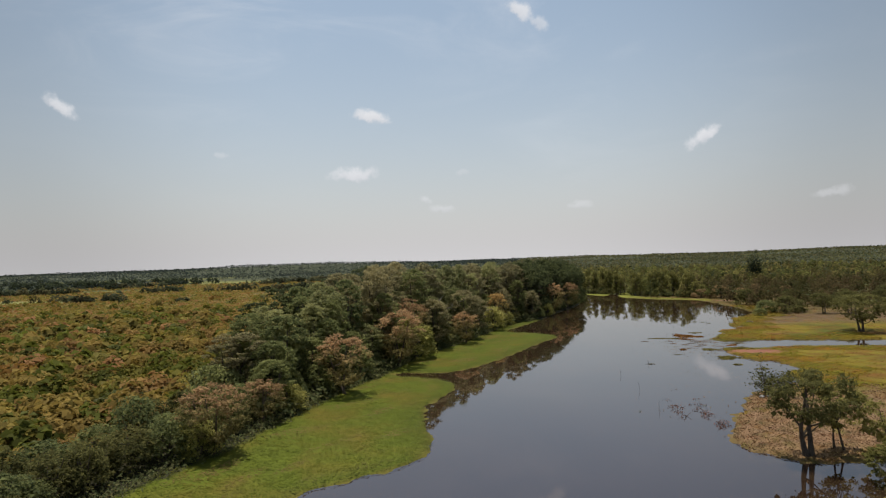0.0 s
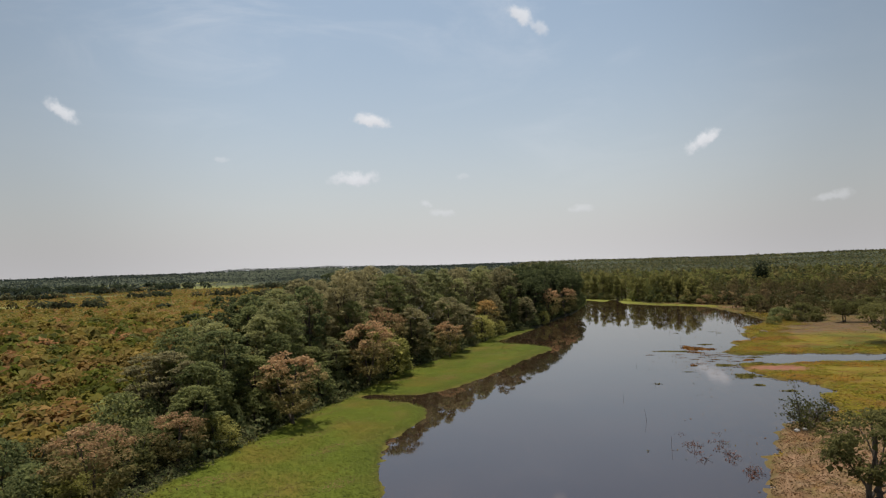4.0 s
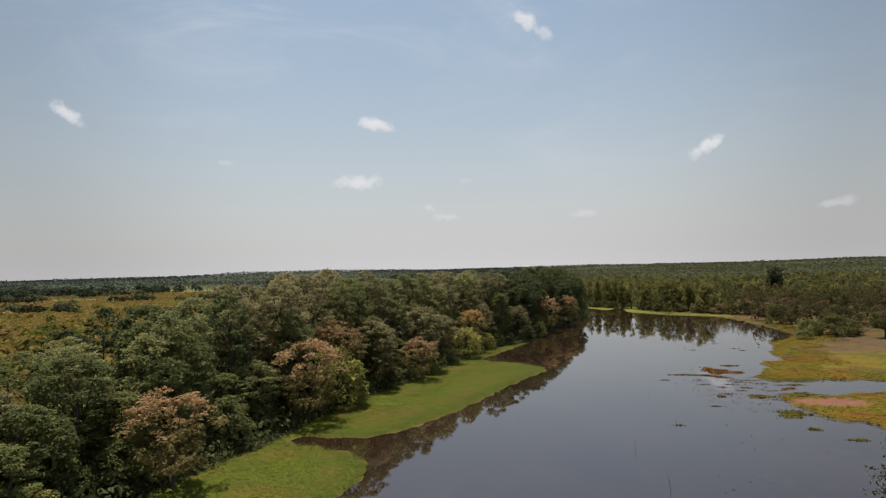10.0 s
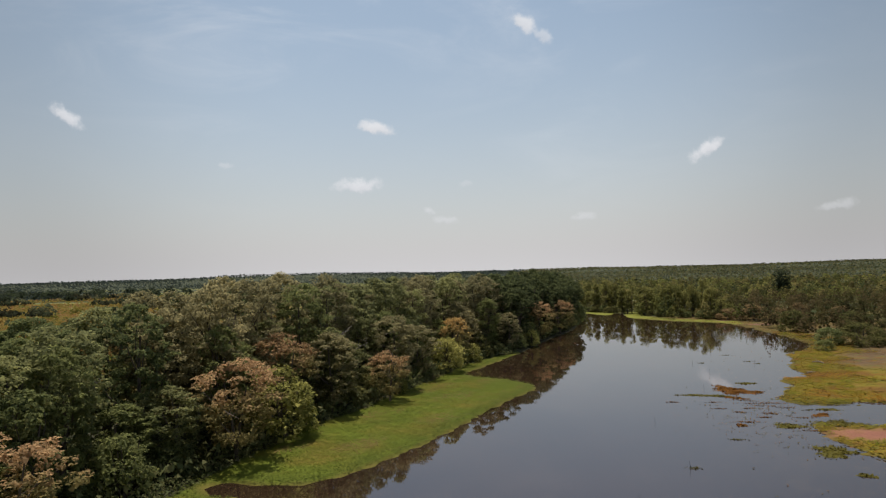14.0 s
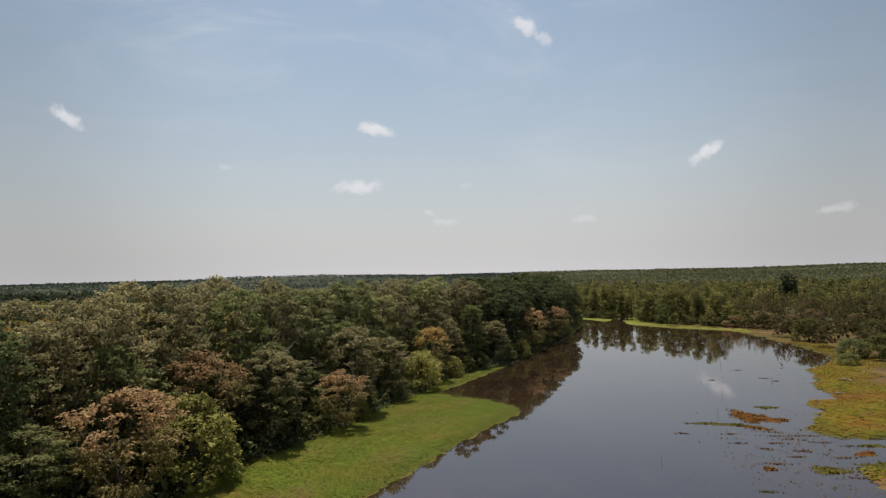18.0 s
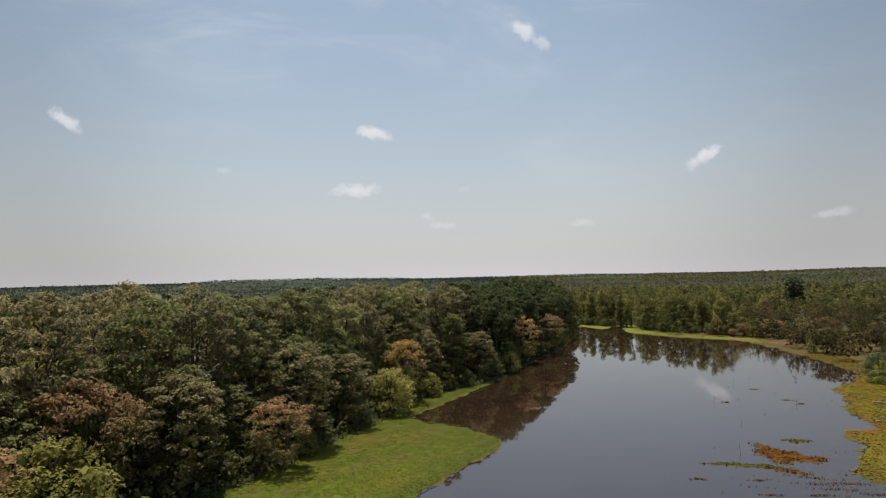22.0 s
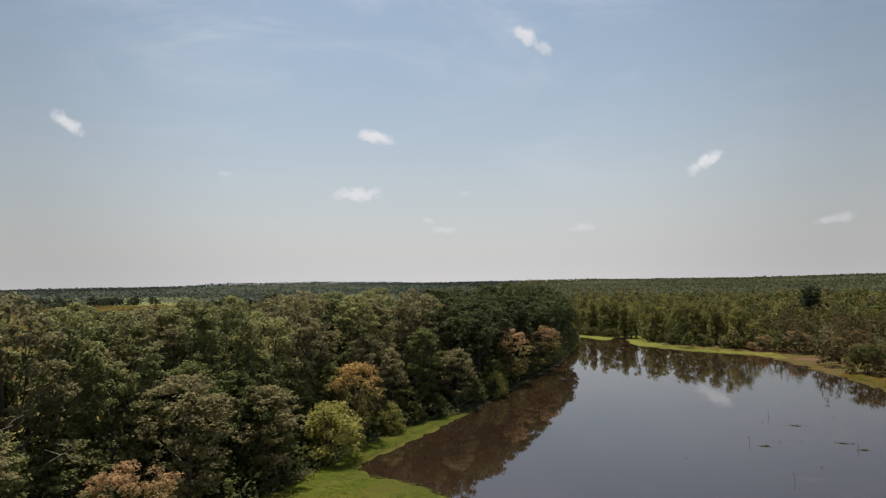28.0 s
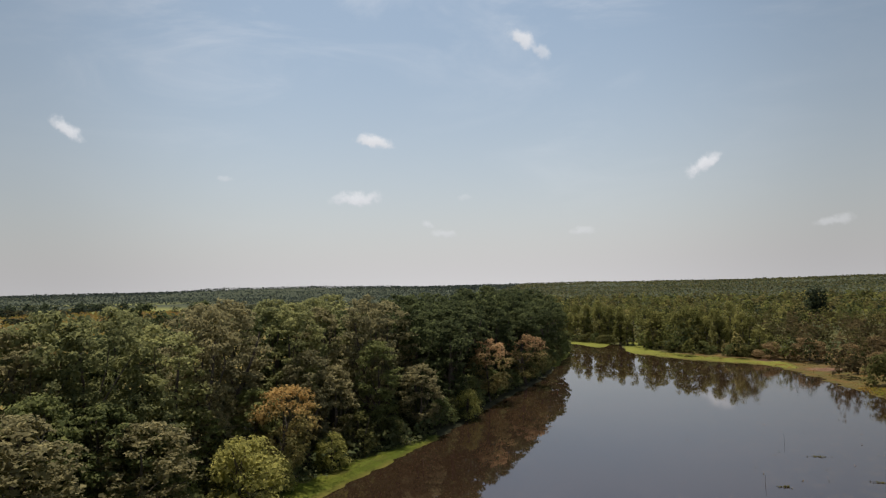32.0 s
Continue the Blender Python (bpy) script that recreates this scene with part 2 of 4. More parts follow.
def mesh_of(name, verts, quads, mat, tint=None):
    """A mesh from vertex and quad arrays; tint: a colour for each vertex."""
    me = bpy.data.meshes.new(name)
    verts, quads = np.asarray(verts, np.float32), np.asarray(quads, np.int32)
    me.vertices.add(len(verts))
    me.vertices.foreach_set("co", verts.ravel())
    me.loops.add(quads.size)
    me.loops.foreach_set("vertex_index", quads.ravel())
    me.polygons.add(len(quads))
    me.polygons.foreach_set("loop_start", np.arange(0, quads.size, 4, dtype=np.int32))
    me.polygons.foreach_set("loop_total", np.full(len(quads), 4, np.int32))
    me.update(calc_edges=True)
    if tint is not None:
        layer = me.color_attributes.new("tint", "FLOAT_COLOR", "POINT")
        layer.data.foreach_set("color", np.c_[tint, np.ones(len(verts))].astype(np.float32).ravel())
    me.materials.append(mat)
    return me


def part(name, me, parent, label=""):
    ob = new(name, me)
    ob.parent = parent
    return tagged(ob, label)


def unit(v):
    return v / np.maximum(np.linalg.norm(v, axis=-1, keepdims=True), 1e-9)


def leaves(centres, normals, sizes, rng, slim=0.5, crease=0.22):
    """Folded diamond leaves: four corners each, one quad."""
    n = len(centres)
    normals = unit(normals)
    side = unit(np.cross(normals, rng.normal(size=(n, 3))))
    along = np.cross(side, normals)
    s = np.asarray(sizes).reshape(-1, 1) * np.ones((n, 1))
    fold = normals * s * crease
    corners = np.stack([centres - along * s * 0.5, centres + side * s * slim * 0.5 + fold, centres + along * s * 0.5, centres - side * s * slim * 0.5 + fold], 1)
    return corners.reshape(-1, 3), np.arange(4 * n).reshape(-1, 4)


def tube(points, radii, sides=6):
    """A tapered limb along a line of points."""
    p = np.asarray(points, float)
    way = unit(np.gradient(p, axis=0))
    ref = np.where(np.abs(way[:, 2:3]) > 0.9, np.array([[1.0, 0, 0]]), np.array([[0, 0, 1.0]]))
    a = unit(np.cross(way, ref))
    b = np.cross(way, a)
    ang = np.linspace(0, 2 * np.pi, sides, endpoint=False)
    ring = a[:, None] * np.cos(ang)[None, :, None] + b[:, None] * np.sin(ang)[None, :, None]
    v = (p[:, None] + ring * np.asarray(radii, float)[:, None, None]).reshape(-1, 3)
    i, j = np.meshgrid(np.arange(len(p) - 1), np.arange(sides), indexing="ij")
    k = (j + 1) % sides
    q = np.stack([i * sides + j, i * sides + k, (i + 1) * sides + k, (i + 1) * sides + j], -1).reshape(-1, 4)
    return v, q


def joined(pieces):
    vs, qs, n = [], [], 0
    for v, q in pieces:
        vs.append(v), qs.append(q + n)
        n += len(v)
    return np.concatenate(vs), np.concatenate(qs)


def limb(a, b, r0, r1, rng, bend=0.08, steps=5, sides=5):
    a, b = np.asarray(a, float), np.asarray(b, float)
    t = np.linspace(0, 1, steps)[:, None]
    sag = rng.normal(size=3) * np.linalg.norm(b - a) * bend
    return tube(a + (b - a) * t + np.sin(t * np.pi) * sag, r0 + (r1 - r0) * t[:, 0], sides)


def crown_lobes(rng, height, radius, low, count, shape):
    """Centres and radii of the leafy masses of a crown."""
    mid, half = (height + low) / 2, (height - low) / 2
    lobes = []
    for k in range(count):
        d = unit(rng.normal(size=3))
        if shape == "umbrella":
            a, r = rng.uniform(0, 2 * np.pi), radius * np.sqrt(rng.uniform(0.02, 1))
            c = np.array([np.cos(a) * r * 0.85, np.sin(a) * r * 0.85, low + (height - low) * (1 - 0.55 * (r / radius) ** 2) * rng.uniform(0.7, 0.95)])
            lobes.append((c, radius * rng.uniform(0.2, 0.3), 0.6))
            continue
        if shape == "column":
            z = rng.uniform(low, height)
            w = radius * (1 - ((z - low) / (height - low)) ** 2) ** 0.5 * 0.75 + 0.15 * radius
            a = rng.uniform(0, 2 * np.pi)
            c = np.array([np.cos(a) * w * rng.uniform(0.3, 1), np.sin(a) * w * rng.uniform(0.3, 1), z * 0.94])
            lobes.append((c, radius * rng.uniform(0.28, 0.42), 1.25))
            continue
        if shape == "bush":
            d[2] = abs(d[2]) * 0.9
            c = np.array([d[0] * radius * 0.72, d[1] * radius * 0.72, d[2] * height * 0.78 + 0.08 * height])
            lobes.append((c, radius * rng.uniform(0.2, 0.34), 0.8))
            continue
        k2 = rng.uniform(0.55, 0.9)
        c = np.array([d[0] * radius * k2, d[1] * radius * k2, mid + d[2] * half * 0.82])
        if d[2] < 0:
            c[:2] *= 0.9
        lobes.append((c, radius * rng.uniform(0.11, 0.23), 0.72))
    return lobes


def crown(rng, lobes, count, size, slim=0.5, wild=0.5, flat=0.72):
    """Small leaves in flattened tiers over the outside of the lobes, round a sparse core of larger ones."""
    area = np.array([r * r for _, r, _ in lobes])
    share = np.maximum((area / area.sum() * count * 1.5).astype(int), 6)
    cs, ns = [], []
    for (c, r, squash), k in zip(lobes, share):
        d = unit(rng.normal(size=(k, 3)))
        d[:, 2] = np.where(d[:, 2] < -0.25, -d[:, 2], d[:, 2])
        rad = r * rng.uniform(0.6, 1.12, size=(k, 1)) * (1 + 0.22 * np.sin(5 * d[:, :1] + 3 * d[:, 1:2]))
        cs.append(c + d * rad * np.array([1, 1, squash * flat]))
        ns.append(d * 0.65 + np.array([0, 0, 0.7]) + rng.normal(size=(k, 3)) * wild)
    cs, ns = np.concatenate(cs), np.concatenate(ns)
    buried = np.zeros(len(cs), bool)
    for c, r, squash in lobes:
        buried |= (((cs - c) / np.array([1, 1, squash * flat]) / r) ** 2).sum(1) < 0.3
    keep = np.flatnonzero(~buried)
    keep = keep[rng.permutation(len(keep))[:count]]
    outer = leaves(cs[keep], ns[keep], size * rng.uniform(0.55, 1.4, len(keep)), rng, slim)
    mids = np.repeat(np.array([c for c, _, _ in lobes]), 5, 0)
    rads = np.repeat(np.array([r for _, r, _ in lobes]), 5)
    mids = mids + rng.normal(size=mids.shape) * rads[:, None] * 0.3 - np.array([0, 0, 0.12]) * rads[:, None]
    core = leaves(mids, rng.normal(size=mids.shape), rads * 0.6, rng, 0.9)
    return joined([outer, core])


def make_tree(name, label, category, seed, height, radius, low, lobes, count, size, mat, shape="dome", stems=1, bark=None, slim=0.5, group="", girth=1.0):
    """A tree or bush: an empty at its foot, with trunk and crown."""
    rng = np.random.default_rng(seed)
    blobs = crown_lobes(rng, height, radius, low, lobes, shape)
    root = tagged(new(name), label, category, group)
    for s in range(stems):
        lean = rng.normal(size=2) * (0.05 if stems == 1 else 0.12) * height
        foot = np.array([*(rng.normal(size=2) * (0.0 if stems == 1 else 0.35)), -0.4])
        top = np.array([lean[0], lean[1], low + (height - low) * 0.72])
        thick = (height * (0.016 if stems == 1 else 0.013) + 0.05) * girth
        t = np.linspace(0, 1, 8)[:, None]
        line = foot + (top - foot) * t + np.sin(t * np.pi * 1.5) * np.array([*rng.normal(size=2), 0]) * 0.02 * height
        stem = tube(line, thick * (1 - 0.75 * t[:, 0]) + thick * 0.5 * np.exp(-t[:, 0] * 14), 7)
        boughs = []
        for c, r, _ in blobs[s::stems][: (6, 3, 2)[stems - 1]]:
            h = np.clip((c[2] * 0.62 - foot[2]) / (top[2] - foot[2]), 0.15, 0.95)
            boughs.append(limb(line[int(h * 7)], c, thick * (1 - 0.75 * h) * 0.6, 0.03, rng))
        trunk = part("trunk", mesh_of("trunk", *stem, bark or BARK), root)
        for bough in boughs:
            part("bough", mesh_of("bough", *bough, bark or BARK), trunk)
    v, q = crown(rng, blobs, count, size, slim)
    part("crown", mesh_of("crown", v, q, mat), root)
    return root


# ---------------------------------------------------------------- the plan: banks of the river

# water's edge going up the left bank, round the far end and back down the right bank
LEFT_EDGE = [(-46, -320), (-44, -40), (-41, 40), (-37, 66), (-31, 75), (-26.5, 82), (-26, 90), (-30, 100), (-34, 114), (-32.5, 126), (-34, 136),
             (-41, 142), (-52, 145), (-50, 148), (-38, 151), (-30.5, 168), (-26, 186), (-22, 205), (-18, 220), (-24, 229), (-35, 234),
             (-38.5, 239), (-35, 256), (-31, 275), (-28, 296), (-24, 325), (-19, 352), (-17, 390), (-16, 425), (-24, 440), (-60, 446), (-150, 440)]
FAR_EDGE = [(-150, 462), (-60, 466), (-22, 464), (-8, 448), (-3, 446), (0, 458), (4, 456), (5, 440), (8, 424), (24, 405), (44, 392)]
RIGHT_EDGE = [(50, 384), (53.5, 368), (56.5, 352), (59, 335), (61, 316), (59, 298), (48, 280), (46, 266), (43, 255), (43, 241), (37, 238), (36.5, 230),
              (33, 220), (30, 214), (36, 208.5), (46, 212), (65, 212), (90, 214), (130, 218), (130, 208), (90, 201), (71, 199), (50, 198), (38, 192),
              (31, 192), (31, 184), (34, 174), (39, 170), (42, 160), (38, 156), (38, 146), (34, 140), (28, 134), (25, 129), (21, 116), (18, 105),
              (17, 97), (20, 92), (26, 89), (33, 92), (40, 91), (36, 84), (29, 79), (31, 60), (36, 20), (42, -40), (46, -320)]


def smooth_line(points, steps=6):
    """A rounded line through the points."""
    p = np.array([points[0], *points, points[-1]], float)
    t = np.linspace(0, 1, steps, endpoint=False)[:, None]
    out = []
    for a, b, c, d in zip(p[:-3], p[1:-2], p[2:-1], p[3:]):
        out.append(0.5 * (2 * b + (c - a) * t + (2 * a - 5 * b + 4 * c - d) * t**2 + (3 * b - a - 3 * c + d) * t**3))
    return np.concatenate([*out, p[-1:]])


SHORE = smooth_line(LEFT_EDGE + FAR_EDGE + RIGHT_EDGE, 5)


def inside(poly, xy):
    x, y = xy.T
    hit = np.zeros(len(xy), bool)
    for (ax, ay), (bx, by) in zip(poly, np.roll(poly, -1, 0)):
        if ay == by:
            continue
        hit ^= ((ay > y) != (by > y)) & (x < (bx - ax) * (y - ay) / (by - ay) + ax)
    return hit


def edge_distance(poly, xy):
    best = np.full(len(xy), 1e9)
    for a, b in zip(poly, np.roll(poly, -1, 0)):
        ab = b - a
        t = np.clip(((xy - a) @ ab) / max(ab @ ab, 1e-9), 0, 1)
        best = np.minimum(best, ((xy - a - t[:, None] * ab) ** 2).sum(1))
    return np.sqrt(best)


SURVEY_X, SURVEY_Y, SURVEY_STEP = -160.0, -60.0, 1.25
SURVEY_W, SURVEY_H = 241, 441


def survey():
    """Distance to the water's edge on a fine net, above zero on land."""
    x, y = np.meshgrid(SURVEY_X + SURVEY_STEP * np.arange(SURVEY_W), SURVEY_Y + SURVEY_STEP * np.arange(SURVEY_H))
    xy = np.c_[x.ravel(), y.ravel()]
    return (edge_distance(SHORE, xy) * np.where(inside(SHORE, xy), -1, 1)).reshape(SURVEY_H, SURVEY_W)


NET = survey()


def inland(xy):
    """Metres from the water's edge, above zero on land."""
    xy = np.asarray(xy, float)
    u = np.clip((xy[:, 0] - SURVEY_X) / SURVEY_STEP, 0, SURVEY_W - 1.001)
    v = np.clip((xy[:, 1] - SURVEY_Y) / SURVEY_STEP, 0, SURVEY_H - 1.001)
    i, j = u.astype(int), v.astype(int)
    u, v = u - i, v - j
    d = (NET[j, i] * (1 - u) + NET[j, i + 1] * u) * (1 - v) + (NET[j + 1, i] * (1 - u) + NET[j + 1, i + 1] * u) * v
    beyond = (xy[:, 0] < SURVEY_X) | (xy[:, 0] > 140) | (xy[:, 1] > 490)
    return np.where(beyond, 60.0, d)


def waves(xy, size, seed, octaves=3):
    """Smooth value noise of about -1 to 1."""
    rng = np.random.default_rng(seed)
    out, amp = np.zeros(len(xy)), 1.0
    for k in range(octaves):
        for _ in range(4):
            a, ph = rng.uniform(0, 2 * np.pi), rng.uniform(0, 6.3, 2)
            u = (xy[:, 0] * np.cos(a) + xy[:, 1] * np.sin(a)) * 2 * np.pi / size
            w = (-xy[:, 0] * np.sin(a) + xy[:, 1] * np.cos(a)) * 2 * np.pi / (size * 1.7)
            out += amp * 0.4 * np.sin(u + ph[0] + 1.3 * np.sin(w + ph[1]))
        size, amp = size / 2.1, amp * 0.55
    return out


TREELINE_Y = [-320, 0, 64, 86, 114, 150, 175, 190, 217, 232, 250, 265, 276, 296, 325, 352, 390, 425]
TREELINE_X = [-66, -62, -58, -55, -56, -54.5, -53, -49, -46, -44.5, -43, -39, -33.5, -30.5, -26.5, -21.5, -19, -18]


def treeline(y):
    return np.interp(y, TREELINE_Y, TREELINE_X)


def rise(xy):
    """The lie of the land away from the river: low hills far off."""
    far = np.hypot(xy[:, 0], xy[:, 1] - 80)
    k = np.clip((far - 700) / 2600, 0, 1) ** 1.3
    hills = sum(h * np.exp(-(((xy[:, 0] - x) / rx) ** 2) - ((xy[:, 1] - y) / ry) ** 2) for x, y, rx, ry, h in [(-1250, 2300, 560, 420, 17), (-40, 2600, 180, 260, 11), (950, 2700, 500, 400, 6)])
    return hills + k * (17 + 7 * waves(xy, 1900, 5, 2)) + np.clip((far - 500) / 800, 0, 1) * 1.2 * waves(xy, 420, 6, 2)


def land_height(xy):
    d = inland(xy) + np.where(xy[:, 0] > 10, 1.1, 0.55) * waves(xy, 6.5, 11, 3)
    low = np.where(d < 0, np.maximum(d * 0.35, -1.5), 0.30 * (1 - np.exp(-d / 0.8)))
    bank = np.clip((d - 10) / 25, 0, 1) * 0.9
    return low + bank + np.where(d > 1, 0.07 * waves(xy, 3.5, 12, 2), 0) + rise(xy)


def spot(xy, x, y, rx, ry):
    """One in the middle of an oval, falling to zero at its rim."""
    return np.clip(1.4 * (1 - np.hypot((xy[:, 0] - x) / rx, (xy[:, 1] - y) / ry)) + 0.25 * waves(xy, 0.5 * min(rx, ry), 31, 2), 0, 1)


FIELDS = [(-620, 940, 170, 110), (-650, 692, 120, 34), (-560, 470, 130, 40), (-330, 800, 120, 60), (-900, 700, 200, 60), (188, 679, 48, 9), (-1100, 1300, 300, 100)]


def land_colour(xy):
    d = inland(xy)
    far = np.hypot(xy[:, 0], xy[:, 1] - 80)
    n1, n2 = waves(xy, 22, 21, 3)[:, None], waves(xy, 60, 22, 3)[:, None]
    c = np.array([[0.060, 0.060, 0.018]]) + 0.02 * n2 * np.array([[1.0, 0.6, 0.2]])
    c = np.clip(c, 0.01, 1)

    def lay(weight, colour):
        nonlocal c
        w = np.clip(weight, 0, 1).reshape(-1, 1)
        c = c * (1 - w) + np.array([colour]) * w

    left = xy[:, 0] < -10
    forest = left & (xy[:, 0] < treeline(xy[:, 1]) + 1.0)
    scrub = forest & (xy[:, 0] < -95)
    lay((scrub & (far < 900)) * 1.0, (0.150, 0.112, 0.028))
    # floor of the tree belt, with the trees' shade put into its colour
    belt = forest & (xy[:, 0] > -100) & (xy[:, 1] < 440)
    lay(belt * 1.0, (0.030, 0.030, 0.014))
    mats = left & ~forest & (d < 60) & (xy[:, 1] < 282)
    lay(mats * 1.0, (0.078, 0.098, 0.008))
    lay(mats * (0.7 * n1[:, 0] + 0.2), (0.108, 0.092, 0.012))
    lay(mats * np.clip(1.3 - d / 4, 0, 1) * 0.6, (0.068, 0.086, 0.008))
    lay(mats * np.clip(0.9 - d / 1.0, 0, 1) * 0.7, (0.11, 0.085, 0.020))
    # same painted shade on the shore that the trees overhang
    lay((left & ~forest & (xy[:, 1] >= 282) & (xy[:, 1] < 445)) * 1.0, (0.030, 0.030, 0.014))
    lay(np.clip((far - 800) / 300, 0, 1), (0.046, 0.054, 0.028))
    right = (xy[:, 0] > 10) & (xy[:, 1] < 420) & (d > -3) & (d < 59)
    lay(right * 1.0, (0.145, 0.112, 0.010))
    lay(right * (0.9 * n1[:, 0]), (0.120, 0.058, 0.010))
    lay(right * (0.8 * n2[:, 0]), (0.070, 0.078, 0.010))
    lay(right * (xy[:, 1] < 140) * np.clip(1.3 - np.abs(xy[:, 1] - 108) / 30, 0, 1), (0.205, 0.126, 0.072))
    lay(right * (xy[:, 1] < 140) * (1.2 * waves(xy, 4.5, 24, 2) - 0.3), (0.060, 0.045, 0.018))
    lay(right * (xy[:, 1] < 140) * (1.2 * waves(xy, 5.5, 25, 2) - 0.8), (0.160, 0.105, 0.062))
    lay(right * np.clip((d - 9) / 6, 0, 1) * np.clip((xy[:, 1] - 246) / 14, 0, 1) * np.clip(1.2 + 0.5 * n1[:, 0], 0, 1), (0.105, 0.068, 0.036))
    lay(right * np.clip((xy[:, 1] - 285) / 20, 0, 1) * 0.85, (0.085, 0.062, 0.022))
    lay(right * np.clip(1.2 - d / 3, 0, 1) * (xy[:, 1] > 380), (0.10, 0.11, 0.016))
    bank = (xy[:, 1] > 380) & (xy[:, 0] < 55) & (xy[:, 0] > -24) & (np.abs(xy[:, 0] - 2) > 3) & (d < 10)
    lay(bank * 1.0, (0.135, 0.140, 0.022))
    n3 = waves(xy, 6, 23, 3)
    lay(right * (0.7 * n3 - 0.3), (0.095, 0.090, 0.014))
    lay(right * (-0.9 * n3 - 0.3), (0.130, 0.066, 0.014))
    lay(right * np.clip(1 - d / 1.6, 0, 1) * 0.7, (0.080, 0.066, 0.016))
    lay((spot(xy, 50, 400, 5, 4) + spot(xy, 61, 378, 7, 5)) * 1.2, (0.155, 0.085, 0.055))
    lay(right * spot(xy, 38, 186, 9, 5) * 1.2, (0.210, 0.090, 0.060))
    for f in FIELDS:
        lay(spot(xy, *f) * 1.5, (0.165, 0.165, 0.045))
    return np.clip(c, 0.008, 1)


def spread(lo, hi, step, reach, grow=1.13):
    """Even steps in the middle, growing outwards."""
    mid = list(np.arange(lo, hi + 1e-6, step))
    s, a, b = step, [lo], [hi]
    while a[-1] > -reach or b[-1] < reach:
        s *= grow
        a.append(max(a[-1] - s, -reach)), b.append(min(b[-1] + s, reach))
    return np.unique(np.round(np.array(a + mid + b), 3))


def build_ground():
    gx, gy = spread(-66, 84, 1.2, 4700), spread(56, 470, 1.3, 4700)
    x, y = np.meshgrid(gx, gy)
    xy = np.c_[x.ravel(), y.ravel()]
    z = land_height(xy)
    w, h = len(gx), len(gy)
    i, j = np.meshgrid(np.arange(w - 1), np.arange(h - 1))
    a = (j * w + i).ravel()
    q = np.c_[a, a + 1, a + w + 1, a + w]
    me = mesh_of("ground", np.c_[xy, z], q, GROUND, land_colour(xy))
    me.polygons.foreach_set("use_smooth", np.ones(len(q), bool))
    tagged(new("ground", me), "low river plain of grass, scrub and bare soil", "ground", kind="structure")


def build_water():
    v = np.array([(-220, -400, 0), (220, -400, 0), (220, 540, 0), (-220, 540, 0)], float)
    tagged(new("water", mesh_of("water", v, [[0, 1, 2, 3]], WATER)), "still dark brown river water reflecting sky and trees", "river", kind="structure")


build_ground()
build_water()

# ---------------------------------------------------------------- left bank: the belt of tall trees


def height_at(x, y):
    return float(land_height(np.array([[x, y]], float))[0])


def stand(root, x, y, turn=0.0, size=1.0, tall=None, label=""):
    """A copy of a tree with its foot on the ground."""
    m = Matrix.Translation((x, y, height_at(x, y))) @ Matrix.Rotation(turn, 4, "Z") @ Matrix.Diagonal((size, size, tall or size, 1))
    ob = copy_thing(root, m)
    if label:
        ob["label"] = label
    return ob


def retire(roots):
    """Takes away the patterns that the copies were made from."""
    for r in roots:
        for o in (*r.children_recursive, r):
            bpy.data.objects.remove(o)


DARK_TREE = "tall dark green broadleaf tree in the riverside belt"
OLIVE_TREE = "tall olive green broadleaf tree in the riverside belt"
TALL = [make_tree("forest_tree", DARK_TREE, "tree", 40 + k, 25, 6.4, 3, 140, 5000, 0.43, LEAF_DARK, slim=0.7, group="riverside forest trees") for k in range(2)]
TALL += [make_tree("forest_tree", OLIVE_TREE, "tree", 50 + k, 25, 6.0, 3, 135, 5000, 0.42, LEAF_MID, slim=0.7, group="riverside forest trees") for k in range(2)]
TALL += [make_tree("forest_tree", "tall olive brown tree in the riverside belt", "tree", 53 + k, 25, 6.0, 3, 135, 5000, 0.42, LEAF_PALE, slim=0.7, group="riverside forest trees") for k in range(2)]
FRONT = [make_tree("forest_tree", "leafy dark tree with branches down to the water's edge", "tree", 55 + k, 18, 5.2, 0.5, 130, 4600, 0.39, (LEAF_PALE, LEAF_DARK, LEAF_MID)[k], slim=0.7, group="riverside forest trees") for k in range(3)]
FAR_TALL = [make_tree("forest_tree", DARK_TREE, "tree", 45 + k, 25, 6.4, 2, 100, 2500, 0.60, LEAF_HAZED, slim=0.75, group="riverside forest trees") for k in range(3)]
BUSH = [make_tree("riverside_bush", "dense dark green bush leaning over the bank", "bush", 60 + k, 9, 4.4, 0.5, 52, 1600, 0.40, LEAF_DEEP if k < 2 else LEAF_DARK, "bush", 3, group="bank bushes") for k in range(4)]
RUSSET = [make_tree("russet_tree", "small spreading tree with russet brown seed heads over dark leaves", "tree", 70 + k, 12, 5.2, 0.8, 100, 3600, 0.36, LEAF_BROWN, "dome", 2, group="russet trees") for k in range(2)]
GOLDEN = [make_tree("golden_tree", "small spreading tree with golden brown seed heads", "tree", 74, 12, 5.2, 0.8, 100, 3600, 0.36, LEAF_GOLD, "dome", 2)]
LIME = [make_tree("yellow_green_bush", "bright yellow green leafy bush at the forest edge", "bush", 80 + k, 9, 4.2, 0.5, 56, 3000, 0.34, LEAF_LIME, "bush", 3, group="yellow green bushes") for k in range(2)]

plan = np.random.default_rng(7)


